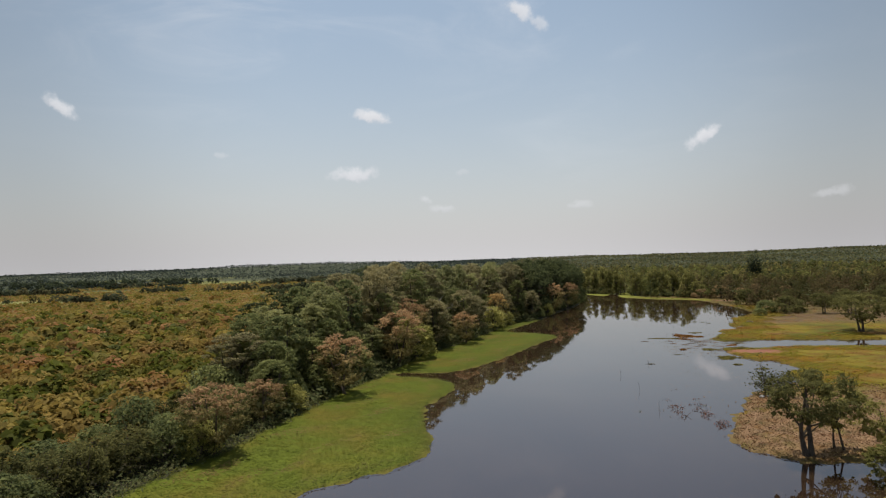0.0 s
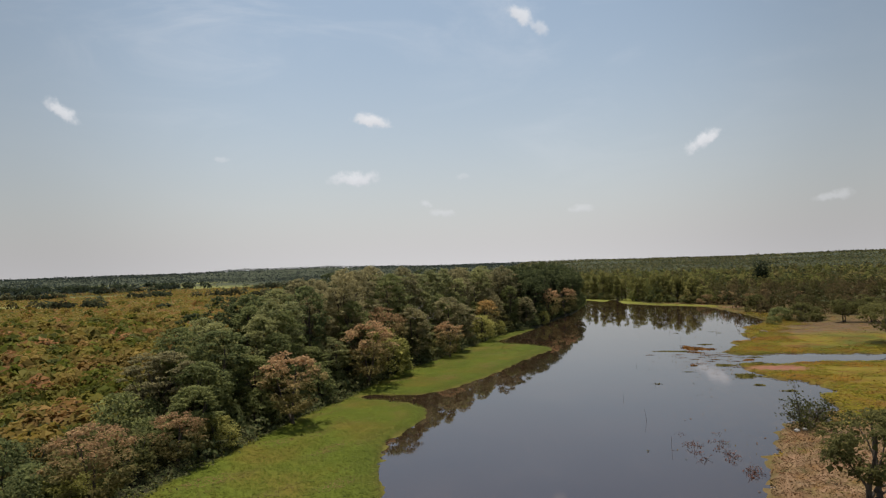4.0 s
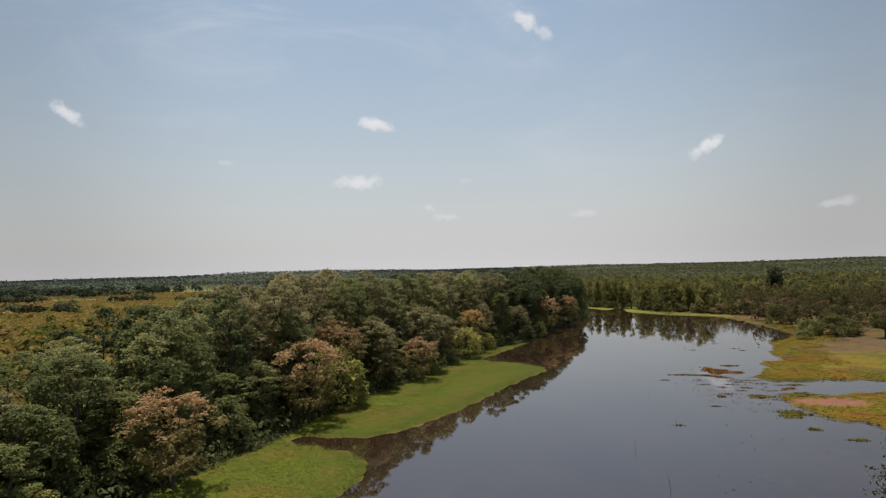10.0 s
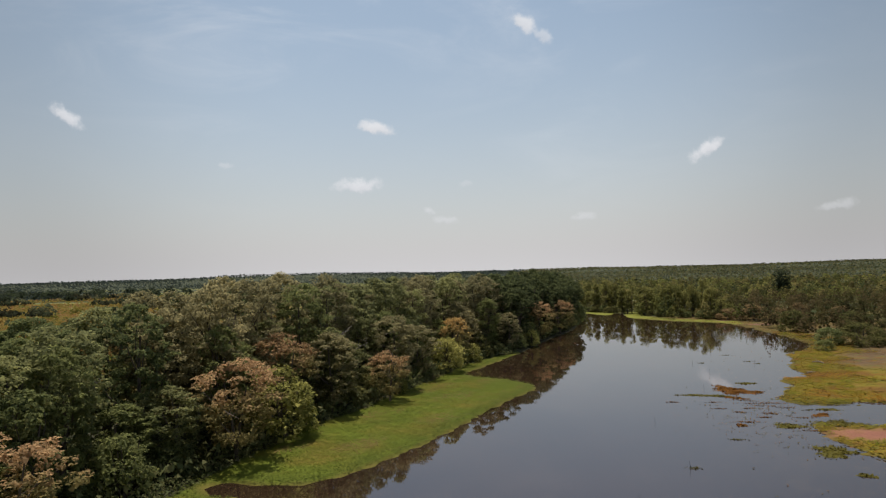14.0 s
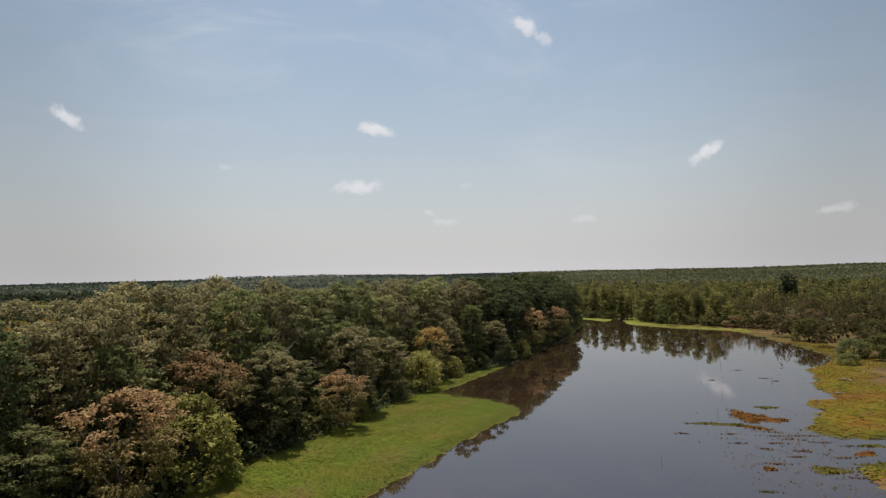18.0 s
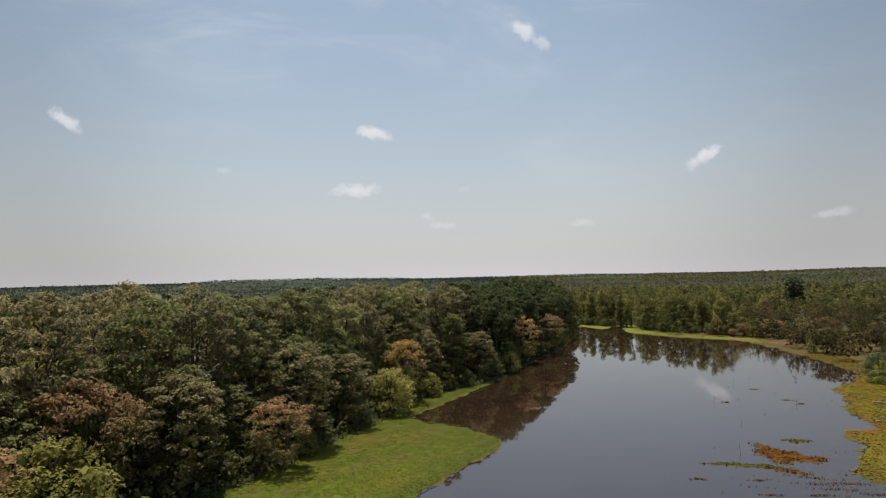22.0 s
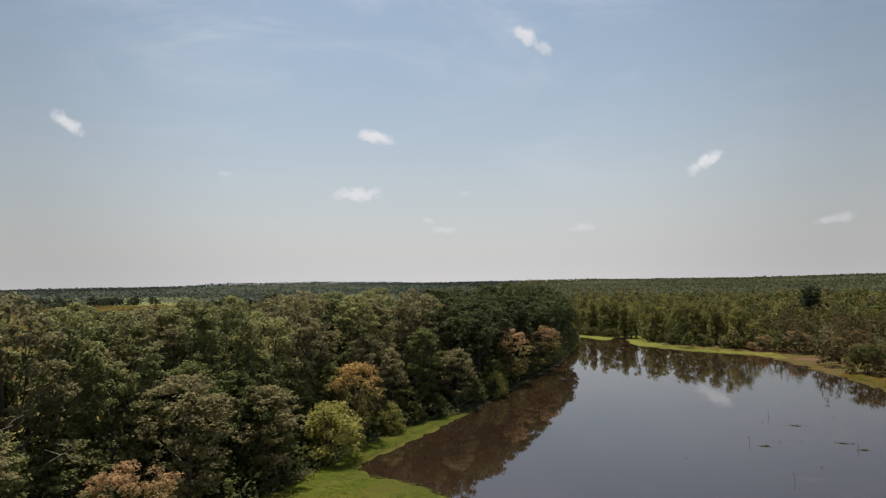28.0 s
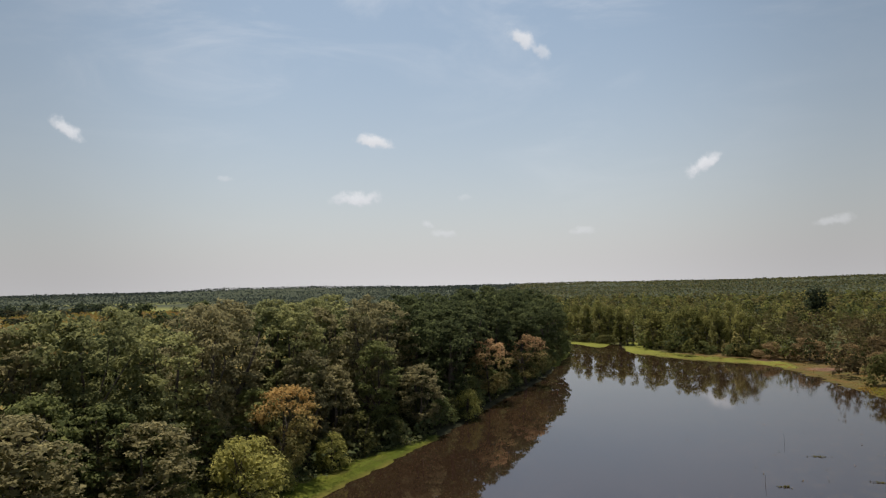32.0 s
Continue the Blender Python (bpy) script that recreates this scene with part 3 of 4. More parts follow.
def belt_top(x, y):
    """How tall the belt stands there."""
    deep = treeline(y) - x
    top = np.interp(y, [20, 60, 100, 118, 140, 165, 185, 198, 215, 300, 345, 430], [8.5, 9, 11, 17.5, 22.0, 24.5, 27.0, 26, 25, 25.8, 26.6, 26.2])
    return top * np.interp(deep, [0, 5, 9, 26, 40], [0.72, 0.9, 1.0, 0.95, 0.8])


RUSSET_AT = [(-54, 121, 1.25, 1.1), (-56, 79, 1.1, 0.9), (-54, 157, 1.4, 1.3), (-58, 96, 0.9, 0.65), (-45.5, 199, 0.95, 0.9), 
             (-27.5, 316, 1.25, 1.3), (-22, 340, 1.25, 1.2), (-57.5, 176, 1.35, 1.42)]
GOLD_AT = [(-44.5, 250.5, 1.1, 1.2)]
LIME_AT = [(-53.5, 169, 1.6, 1.5), (-43.5, 239, 1.25, 1.25), (-41, 258, 0.75, 0.7), (-43, 246, 0.55, 0.65), (-28.5, 297, 0.75, 0.8), (-57.2, 77, 0.85, 0.75), (-46, 207, 0.5, 0.5), (-57, 104, 0.8, 0.7)]


def free(x, y, reach):
    """Whether no tree of a set place stands within reach."""
    return all((x - a) ** 2 + (y - b) ** 2 > (reach * w) ** 2 for a, b, w, _ in RUSSET_AT + LIME_AT + GOLD_AT)


belt = []
for y in np.arange(102, 436, 8.2):
    for row, deep in enumerate((3.8, 11.0, 18, 26, 34)):
        if y < 140 and deep > 14 + (y - 95) * 0.5:
            continue
        if deep > 30 and y < 240:
            continue
        yy = y + plan.uniform(-3, 3) + (row % 2) * 4.3
        if row == 0 and yy < 282:
            deep = 6.2
        xx = float(treeline(yy)) - deep + plan.uniform(-2.2, 2.2)
        turn, vary = plan.uniform(0, 6.28), plan.uniform(0.85, 1.12)
        if row == 0 and yy < 285:
            tall = plan.uniform(0.62, 1.15) * np.interp(yy, [100, 130], [0.7, 1.0])
            if not free(xx - 2.5, yy, 5.5):
                xx, tall = xx - 4.0, max(tall, 0.95)
            stand(FRONT[1 if yy < 138 else plan.integers(0, 3)], xx, yy, turn, vary, tall)
            continue
        if not free(xx, yy, 6.0):
            xx -= 3.5
        top = belt_top(xx, yy) * plan.uniform(0.97, 1.12) * (1.0 if yy < 300 else 0.97)
        # far and back rows wear the leaves with haze in their colour
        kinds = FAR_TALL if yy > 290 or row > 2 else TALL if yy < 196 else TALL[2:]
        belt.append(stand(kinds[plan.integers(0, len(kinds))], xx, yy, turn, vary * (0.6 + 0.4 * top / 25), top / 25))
for y in np.arange(30, 430, 5.4):
    yy = y + plan.uniform(-1.8, 1.8)
    xx = float(treeline(yy)) - plan.uniform(3.0, 5.0) + (3.0 if yy > 284 else 0.0)
    size = plan.uniform(0.6, 1.05)
    if not free(xx, yy, 4.6):
        size *= 0.45
    stand(BUSH[plan.integers(0, 4)], xx, yy, plan.uniform(0, 6.28), size, size * plan.uniform(0.7, 1.1))
for y in np.arange(20, 112, 6.5):
    for deep in (7.5, 14.5):
        yy, xx = y + plan.uniform(-2, 2), float(treeline(y)) - deep + plan.uniform(-2, 2)
        stand(BUSH[plan.integers(0, 4)], xx, yy, plan.uniform(0, 6.28), plan.uniform(0.85, 1.2), plan.uniform(0.65, 1.1) * belt_top(xx, yy) / 9.5)
for x, y, w, h, turn in [(-49.0, 211, 1.3, 0.98, 0.6), (-52.5, 186, 1.15, 0.9, 2.2), (-47.5, 226, 1.1, 0.8, 4.0)]:
    stand(FRONT[0], x, y, turn, w, h, "broad grey green tree with pale leaf tips over the bank")
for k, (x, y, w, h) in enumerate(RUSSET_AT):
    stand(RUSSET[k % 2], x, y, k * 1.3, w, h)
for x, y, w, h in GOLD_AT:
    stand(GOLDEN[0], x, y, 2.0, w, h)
for k, (x, y, w, h) in enumerate(LIME_AT):
    stand(LIME[k % 2], x, y, k * 2.1, w, h)


def bare_branch(x, y, z, seed):
    """A pale dead bough that sticks out of the nearest tall tree."""
    rng = np.random.default_rng(seed)
    tree = min(belt, key=lambda o: (o.matrix_basis.translation - Vector((x - 3, y, o.matrix_basis.translation.z))).length)
    tip = np.array([x + 1.4, y - 1.2, z])
    foot = np.array(tree.matrix_basis.translation) * 0.4 + tip * 0.6
    foot[2] = z - 2.0
    pieces = [limb(foot, tip, 0.09, 0.04, rng, 0.07, 7)]
    for _ in range(5):
        s = foot + (tip - foot) * rng.uniform(0.5, 0.95)
        pieces.append(limb(s, s + unit(tip - foot + rng.normal(size=3) * 3) * rng.uniform(0.8, 1.7), 0.06, 0.02, rng, 0.12, 5, 4))
    v, q = joined(pieces)
    ob = part("bare_branch", mesh_of("bare_branch", v, q, BARK_PALE), tree, "pale dead bough")
    ob.matrix_parent_inverse = tree.matrix_basis.inverted()


for k, spot_at in enumerate([(-52, 192, 16), (-50, 196, 13), (-52, 183, 14), (-48, 214, 15), (-62, 140, 15)]):
    bare_branch(*spot_at, 900 + k)
retire(TALL + FRONT + FAR_TALL + BUSH + RUSSET + GOLDEN + LIME)

# ---------------------------------------------------------------- right bank

LEAF_DUSK = foliage("leaves_dull_brown", (0.080, 0.060, 0.030), (0.34, 0.235, 0.115))

UMBRELLA = [make_tree("spreading_tree", "dark dense spreading tree on the dry bank", "tree", 90 + k, 13, 8.0, 3.6, 90, 3600, 0.46, LEAF_DEEP, "dome", 2, group="spreading bank trees", girth=1.5) for k in range(2)]
ROUND = [make_tree("round_bush", "low rounded olive bush on dry ground", "bush", 95 + k, 6, 4.5, 0.4, 36, 1900, 0.42, (LEAF_DARK, LEAF_DEEP, LEAF_DEEP)[k], "bush", 3, group="dry bank bushes") for k in range(3)]
DUSK = [make_tree("brown_bush", "broad brownish rounded bush above the water", "bush", 98 + k, 7, 4.5, 0.4, 40, 1900, 0.42, LEAF_DUSK, "bush", 3, group="brown bank bushes") for k in range(2)]
WILLOW = [make_tree("willow", "slender pale green willow-like tree on the far bank", "tree", 110 + k, 13, 3.0, 1.0, 22, 1100, 0.55, LEAF_WILLOW, "column", 1, slim=0.35, group="far bank willows") for k in range(4)]

make_tree("bank_tree", "two-stemmed dark leafy tree at the tip of the dry bank", "tree", 124, 11.6, 6.4, 4.4, 54, 4800, 0.36, LEAF_DEEP, "dome", 2, girth=1.9).matrix_basis = pose(25.4, 91.5, 0.15, 0, 0, 180)
for k, (x, y, h, r, low) in enumerate([(29.6, 94.6, 8.6, 4.0, 2.6), (34.6, 93.0, 8.2, 4.2, 1.6), (31.2, 83.2, 5.2, 3.2, 1.0)]):
    make_tree("olive_tree", "small pale olive tree with thin leaning stems at the water", "tree", 126 + k, h, r, low, 46, 2600, 0.34, LEAF_WILLOW, "dome", 2, group="olive bank trees").matrix_basis = pose(x, y, height_at(x, y), 0, 0, 50 * k)
for x, y, w, h, turn in [(77.5, 229, 1.2, 0.95, 0.4), (92, 284, 0.85, 0.7, 1.9), (84, 288, 0.75, 0.66, 3.0), (112, 300, 0.9, 0.8, 4.0)]:
    stand(UMBRELLA[int(turn) % 2], x, y, turn, w, h)
for x, y, w, h in [(74, 300, 1.75, 1.3), (66, 303, 1.2, 1.0), (66, 346, 1.35, 1.6), (80, 330, 1.0, 0.9), (95, 320, 1.2, 1.1), (110, 345, 1.3, 1.2), (60, 288, 0.7, 0.6), (88, 352, 1.3, 1.2), (58, 402, 0.8, 0.8), (76, 372, 1.2, 1.0)]:
    stand(ROUND[int(x + y) % 3], x, y, x + y, w, h)
for x, y, w, h in [(51, 403, 1.1, 0.85), (62, 398, 1.6, 1.2), (71, 389, 1.1, 1.0), (73, 372, 1.0, 0.9), (54, 410, 0.8, 0.8), (80, 395, 1.1, 1.2), (92, 378, 1.2, 1.1)]:
    stand(DUSK[int(x) % 2], x, y, x, w, h)
for k in range(70):
    t = plan.uniform(0, 1)
    x = -24 + 76 * t
    y = np.interp(x, [-24, 0, 8, 46, 52], [476, 458, 440, 409, 404]) + abs(plan.normal()) * 9 + 4
    stand(WILLOW[k % 4], x, y, plan.uniform(0, 6.28), plan.uniform(0.8, 1.3), plan.uniform(0.75, 1.45))
for k in range(26):
    x = plan.uniform(-26, 52)
    y = np.interp(x, [-24, 0, 8, 46, 52], [474, 455, 437, 406, 402]) + plan.uniform(0, 5)
    stand(ROUND[k % 3], x, y, plan.uniform(0, 6.28), plan.uniform(0.5, 0.9), plan.uniform(0.5, 0.9))
retire(UMBRELLA + ROUND + DUSK + WILLOW)

# ---------------------------------------------------------------- woods and scrub that nobody could count


def clumps(xy, radius, height, tints, per, seed, low=0.25, leaf=0.75, wild=0.5):
    """Small leafy domes, one for each place, joined in one mesh."""
    rng = np.random.default_rng(seed)
    n = len(xy)
    per = np.asarray(per, int) * np.ones(n, int)
    owner = np.repeat(np.arange(n), per)
    k = len(owner)
    d = unit(rng.normal(size=(k, 3)))
    d[:, 2] = np.abs(d[:, 2]) * 1.1 - 0.1
    base = land_height(xy)
    r, h = radius[owner][:, None], height[owner]
    lump = 1 + 0.25 * np.sin(4 * d[:, 0] + owner) * np.cos(3 * d[:, 1] + owner * 1.7)
    c = np.c_[xy[owner] + d[:, :2] * r * (rng.uniform(0.7, 1.05, (k, 1)) * lump[:, None]), base[owner] + h * (low + (1 - low) * np.clip(d[:, 2], -0.15, 1) * rng.uniform(0.75, 1.08, k) * lump)]
    normal = d + np.array([0, 0, 0.5 if wild > 0.4 else 0.2]) + rng.normal(size=(k, 3)) * wild
    size = leaf * radius[owner] * np.sqrt(40 / per[owner]) * rng.uniform(0.7, 1.3, k)
    v, q = leaves(c, normal, size, rng, 0.7)
    tint = np.repeat(tints[owner] * rng.uniform(0.8, 1.2, (k, 1)), 4, 0)
    return v, q, tint


def stuff(name, label, category, v, q, tint, mat=None):
    return tagged(new(name, mesh_of(name, v, q, mat or LEAF_TINT, tint)), label, category, kind="stuff")


def pick_tints(n, palette, seed):
    rng = np.random.default_rng(seed)
    pal = np.array(palette)
    a, b = rng.integers(0, len(pal), n), rng.integers(0, len(pal), n)
    t = rng.uniform(0, 0.6, (n, 1))
    return pal[a] * (1 - t) + pal[b] * t


def in_field(xy):
    return np.any([spot(xy, *f) > 0.25 for f in FIELDS], 0)


def scrub_top(xy):
    """Height of the rounded scrub over the ground."""
    return np.clip(0.8 + 1.1 * waves(xy, 12, 211, 2) + 0.7 * waves(xy, 43, 212, 2), 0.1, 3.4)


def scrub_tint(xy, rng):
    """Patches of orange, gold, olive and green."""
    n = len(xy)
    tint = np.tile(np.array([0.215, 0.142, 0.034]), (n, 1))
    w1, w2, w3 = waves(xy, 30, 206, 3), waves(xy, 80, 207, 3), waves(xy, 24, 208, 2)
    for weight, colour in [(0.9 * w1, (0.155, 0.138, 0.024)), (0.9 * w2 - 0.1, (0.180, 0.150, 0.026)), (1.1 * w3 - 0.25, (0.270, 0.135, 0.050)), (-1.3 * w3 - 0.5, (0.105, 0.105, 0.026))]:
        w = np.clip(weight + rng.normal(size=n) * 0.03, 0, 1)[:, None]
        tint = tint * (1 - w) + np.array(colour) * w
    return np.clip(tint * np.array([0.97, 1.04, 1.15]), 0.01, 1)


def build_scrub():
    rng = np.random.default_rng(201)
    zones = []
    for x0, x1, y0, y1, n, size in [(-170, -68, 8, 180, 56000, 0.6), (-360, -150, 30, 520, 38000, 1.6), (-800, -340, 80, 1000, 52000, 2.8)]:
        p = np.c_[rng.uniform(x0, x1, n), rng.uniform(y0, y1, n), size * rng.uniform(0.6, 1.35, n)]
        zones.append(p[p[:, 1] < -2.3 * p[:, 0]])
    p = np.concatenate(zones)
    xy, size = p[:, :2], p[:, 2]
    back = treeline(xy[:, 1]) - xy[:, 0]
    keep = back > np.where(xy[:, 1] < 140, 17 + 6 * rng.uniform(-1, 1, len(xy)), 34)
    keep &= ~in_field(xy)
    xy, size = xy[keep], size[keep]
    n = len(xy)
    e = 0.7
    h = scrub_top(xy)
    gx, gy = (scrub_top(xy + np.array([e, 0])) - h) / e, (scrub_top(xy + np.array([0, e])) - h) / e
    normal = np.c_[-gx, -gy, np.ones(n) * 1.0] + rng.normal(size=(n, 3)) * 0.12
    c = np.c_[xy, land_height(xy) + h * rng.uniform(0.85, 1.05, n)]
    v, q = leaves(c, normal, size, rng, 0.6)
    low = (v, q, np.repeat(scrub_tint(xy, rng), 4, 0))
    # rounded bushes nearer the river
    m = 2700
    xy = np.c_[-70 - 230 * rng.uniform(0, 1, m) ** 1.5, rng.uniform(8, 330, m)]
    back = treeline(xy[:, 1]) - xy[:, 0]
    xy = xy[(xy[:, 1] < -1.75 * xy[:, 0]) & (back > np.where(xy[:, 1] < 140, 18, 34))]
    m = len(xy)
    tints = scrub_tint(xy, rng) * rng.uniform(0.85, 1.25, (m, 1))
    green = rng.uniform(0, 1, m) < 0.22
    tints[green] = np.array([0.095, 0.105, 0.018]) * rng.uniform(0.7, 1.3, (green.sum(), 1))
    size = rng.uniform(0, 1, m) ** 1.6
    bushes = clumps(xy, 1.8 + 4.0 * size, 1.6 + 3.2 * size, tints, np.where(xy[:, 0] > -125, 140, np.where(xy[:, 0] > -190, 70, 40)), 209, 0.0, 0.58, 0.30)
    v, q = joined([low[:2], bushes[:2]])
    stuff("scrub", "orange and olive low scrub covering the plain", "scrub", v, q, np.concatenate([low[2], bushes[2]]))


def build_undergrowth():
    """Shade plants under the tall trees."""
    rng = np.random.default_rng(221)
    n = 26000
    y = rng.uniform(95, 440, n)
    xy = np.c_[treeline(y) - rng.uniform(-1.5, 40, n), y]
    c = np.c_[xy, land_height(xy) + rng.uniform(0.2, 3.2, n)]
    v, q = leaves(c, rng.normal(size=(n, 3)) + np.array([0, 0, 0.5]), rng.uniform(0.6, 1.3, n), rng, 0.6)
    m = 9000
    y = rng.uniform(15, 283, m)
    xy = np.c_[treeline(y) + rng.normal(-1.2, 1.3, m), y]
    rim = leaves(np.c_[xy, land_height(xy) + rng.uniform(0.05, 1.3, m) * rng.uniform(0.3, 1, m)], rng.normal(size=(m, 3)) * 0.6 + np.array([0.3, 0, 0.7]), rng.uniform(0.3, 0.65, m), rng, 0.5)
    v, q = joined([(v, q), rim])
    n += m
    stuff("undergrowth", "dark leafy undergrowth beneath the tall trees", "undergrowth", v, q, np.repeat(pick_tints(n, [(0.10, 0.12, 0.050), (0.15, 0.15, 0.065)], 222), 4, 0))


def build_bush_clumps():
    """Larger dark bushes standing out of the scrub."""
    rng = np.random.default_rng(231)
    xy = np.c_[-74 - 420 * rng.uniform(0, 1, 300) ** 1.2, rng.uniform(15, 520, 300)]
    xy = xy[(xy[:, 1] < -1.7 * xy[:, 0]) & (treeline(xy[:, 1]) - xy[:, 0] > np.where(xy[:, 1] < 130, 20, 36))]
    n = len(xy)
    tints = pick_tints(n, [(0.07, 0.078, 0.016), (0.115, 0.115, 0.020), (0.19, 0.125, 0.022), (0.15, 0.14, 0.022), (0.25, 0.13, 0.035)], 232)
    stuff("field_bushes", "dark rounded bushes dotted over the scrub plain", "bush", *clumps(xy, rng.uniform(2.0, 4.8, n), rng.uniform(2.2, 4.6, n), tints, np.where(xy[:, 0] > -200, 150, 70), 233, 0.0, 0.58, 0.32))


def build_far_woods():
    rng = np.random.default_rng(301)
    rings, r = [], 235.0
    while r < 1000:
        step = max(7.6, r * 0.0125)
        a = np.arange(radians(-62), radians(78), step / r)
        a = a + rng.uniform(-0.5, 0.5, len(a)) * step / r
        rr = r + rng.uniform(-0.5, 0.5, len(a)) * max(8, r * 0.022)
        rings.append(np.c_[-np.sin(a) * rr, 80 + np.cos(a) * rr])
        r += max(8.5, r * 0.022)
    xy = np.concatenate(rings)
    far = np.hypot(xy[:, 0], xy[:, 1] - 80)
    keep = (inland(xy) > 5) & ~in_field(xy)
    keep &= ~((xy[:, 0] < -20) & (treeline(xy[:, 1]) - xy[:, 0] < 66) & (xy[:, 1] < 440))
    keep &= ~((xy[:, 0] > 30) & (xy[:, 1] < 308) & (xy[:, 0] < 150)) & (xy[:, 1] > 230)
    left = xy[:, 0] < -60 - 0.12 * xy[:, 1]
    keep &= ~left | (waves(xy * np.array([1, 2.2]), 420, 41, 3) > 0.8)
    keep &= ~((xy[:, 0] < -60) & (xy[:, 1] < 440) & (far < 700))
    xy, far, left = xy[keep], far[keep], left[keep]
    n = len(xy)
    radius = rng.uniform(1.7, 3.6, n) * (0.7 + far / 1500)
    height = rng.uniform(4.5, 12.5, n) * np.where(xy[:, 0] > 45, 0.8, 1.0) * np.where(left, 0.75, 1.0)
    radius = np.where(left, radius * 1.9, radius)
    tall = rng.uniform(0, 1, n) < 0.03
    height[tall] *= 1.5
    tints = pick_tints(n, WOODS, 302)
    # darker tints for the left and tallest trees, haze blue mixed in
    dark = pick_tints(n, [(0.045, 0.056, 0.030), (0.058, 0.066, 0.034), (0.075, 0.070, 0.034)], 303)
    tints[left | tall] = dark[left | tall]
    tints = tints * rng.uniform(0.5, 1.6, (n, 1))
    near_right = (xy[:, 0] > 60) & (xy[:, 1] < 520)
    brown = pick_tints(n, [(0.085, 0.064, 0.030), (0.07, 0.064, 0.022), (0.10, 0.075, 0.036), (0.045, 0.050, 0.018)], 304)
    tints[near_right] = brown[near_right]
    per = np.where(far < 480, 72, np.where(far < 700, 36, 20))
    per = np.where(left, per + 16, per)
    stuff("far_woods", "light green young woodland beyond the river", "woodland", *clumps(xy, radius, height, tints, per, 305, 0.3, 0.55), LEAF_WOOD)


def build_horizon_woods():
    """Canopy of the woods that roll on to the horizon, too far off to tell the trees apart."""
    rng = np.random.default_rng(351)
    n = 120000
    r = np.exp(rng.uniform(math.log(940), math.log(4600), n))
    a = rng.uniform(radians(-62), radians(80), n)
    xy = np.c_[-np.sin(a) * r, 80 + np.cos(a) * r]
    left = xy[:, 0] < -60 - 0.12 * xy[:, 1]
    patch = waves(xy * np.array([1, 2.0]), 700, 352, 3)
    keep = ~in_field(xy) & (~left | (patch > -0.35) | (r > 2400))
    xy, r, left, patch = xy[keep], r[keep], left[keep], patch[keep]
    n = len(xy)
    tree = waves(xy, 34, 353, 2)
    z = land_height(xy) + rng.uniform(0.5, 5.5, n) + np.clip(tree, -0.5, 1.6) * 2.6
    normal = rng.normal(size=(n, 3)) * 0.4 + np.array([0, -0.15, 0.95])
    v, q = leaves(np.c_[xy, z], normal, r * rng.uniform(0.0016, 0.0034, n), rng, 0.8)
    # the blue added here paints distance haze into the canopy
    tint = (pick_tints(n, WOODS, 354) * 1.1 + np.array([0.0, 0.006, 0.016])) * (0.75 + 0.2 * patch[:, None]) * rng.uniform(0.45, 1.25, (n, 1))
    # left side: bluest tints, standing in for thicker haze
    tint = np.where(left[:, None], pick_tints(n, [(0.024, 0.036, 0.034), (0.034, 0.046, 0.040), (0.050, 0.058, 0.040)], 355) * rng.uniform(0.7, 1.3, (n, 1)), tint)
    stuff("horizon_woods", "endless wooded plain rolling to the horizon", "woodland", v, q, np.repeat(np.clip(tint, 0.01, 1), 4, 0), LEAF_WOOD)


WOODS = [(0.098, 0.104, 0.030), (0.145, 0.138, 0.042), (0.050, 0.060, 0.024), (0.140, 0.116, 0.044)]


def build_dark_grove():
    rng = np.random.default_rng(331)
    a = np.c_[rng.normal(121, 3.2, 12), rng.normal(598, 3, 12)]
    b = np.c_[rng.uniform(-1300, -640, 150), rng.normal(860, 70, 150)]
    xy = np.concatenate([a, b])
    n = len(xy)
    height = np.r_[rng.uniform(18, 24, 12), rng.uniform(7, 12, 150)]
    radius = np.r_[rng.uniform(2.5, 3.5, 12), rng.uniform(4, 8, 150)]
    tints = pick_tints(n, [(0.034, 0.044, 0.024), (0.044, 0.056, 0.030)], 332)
    stuff("dark_groves", "dark groves of taller trees on the plain", "woodland", *clumps(xy, radius, height, tints, 60, 333, 0.2), LEAF_WOOD)


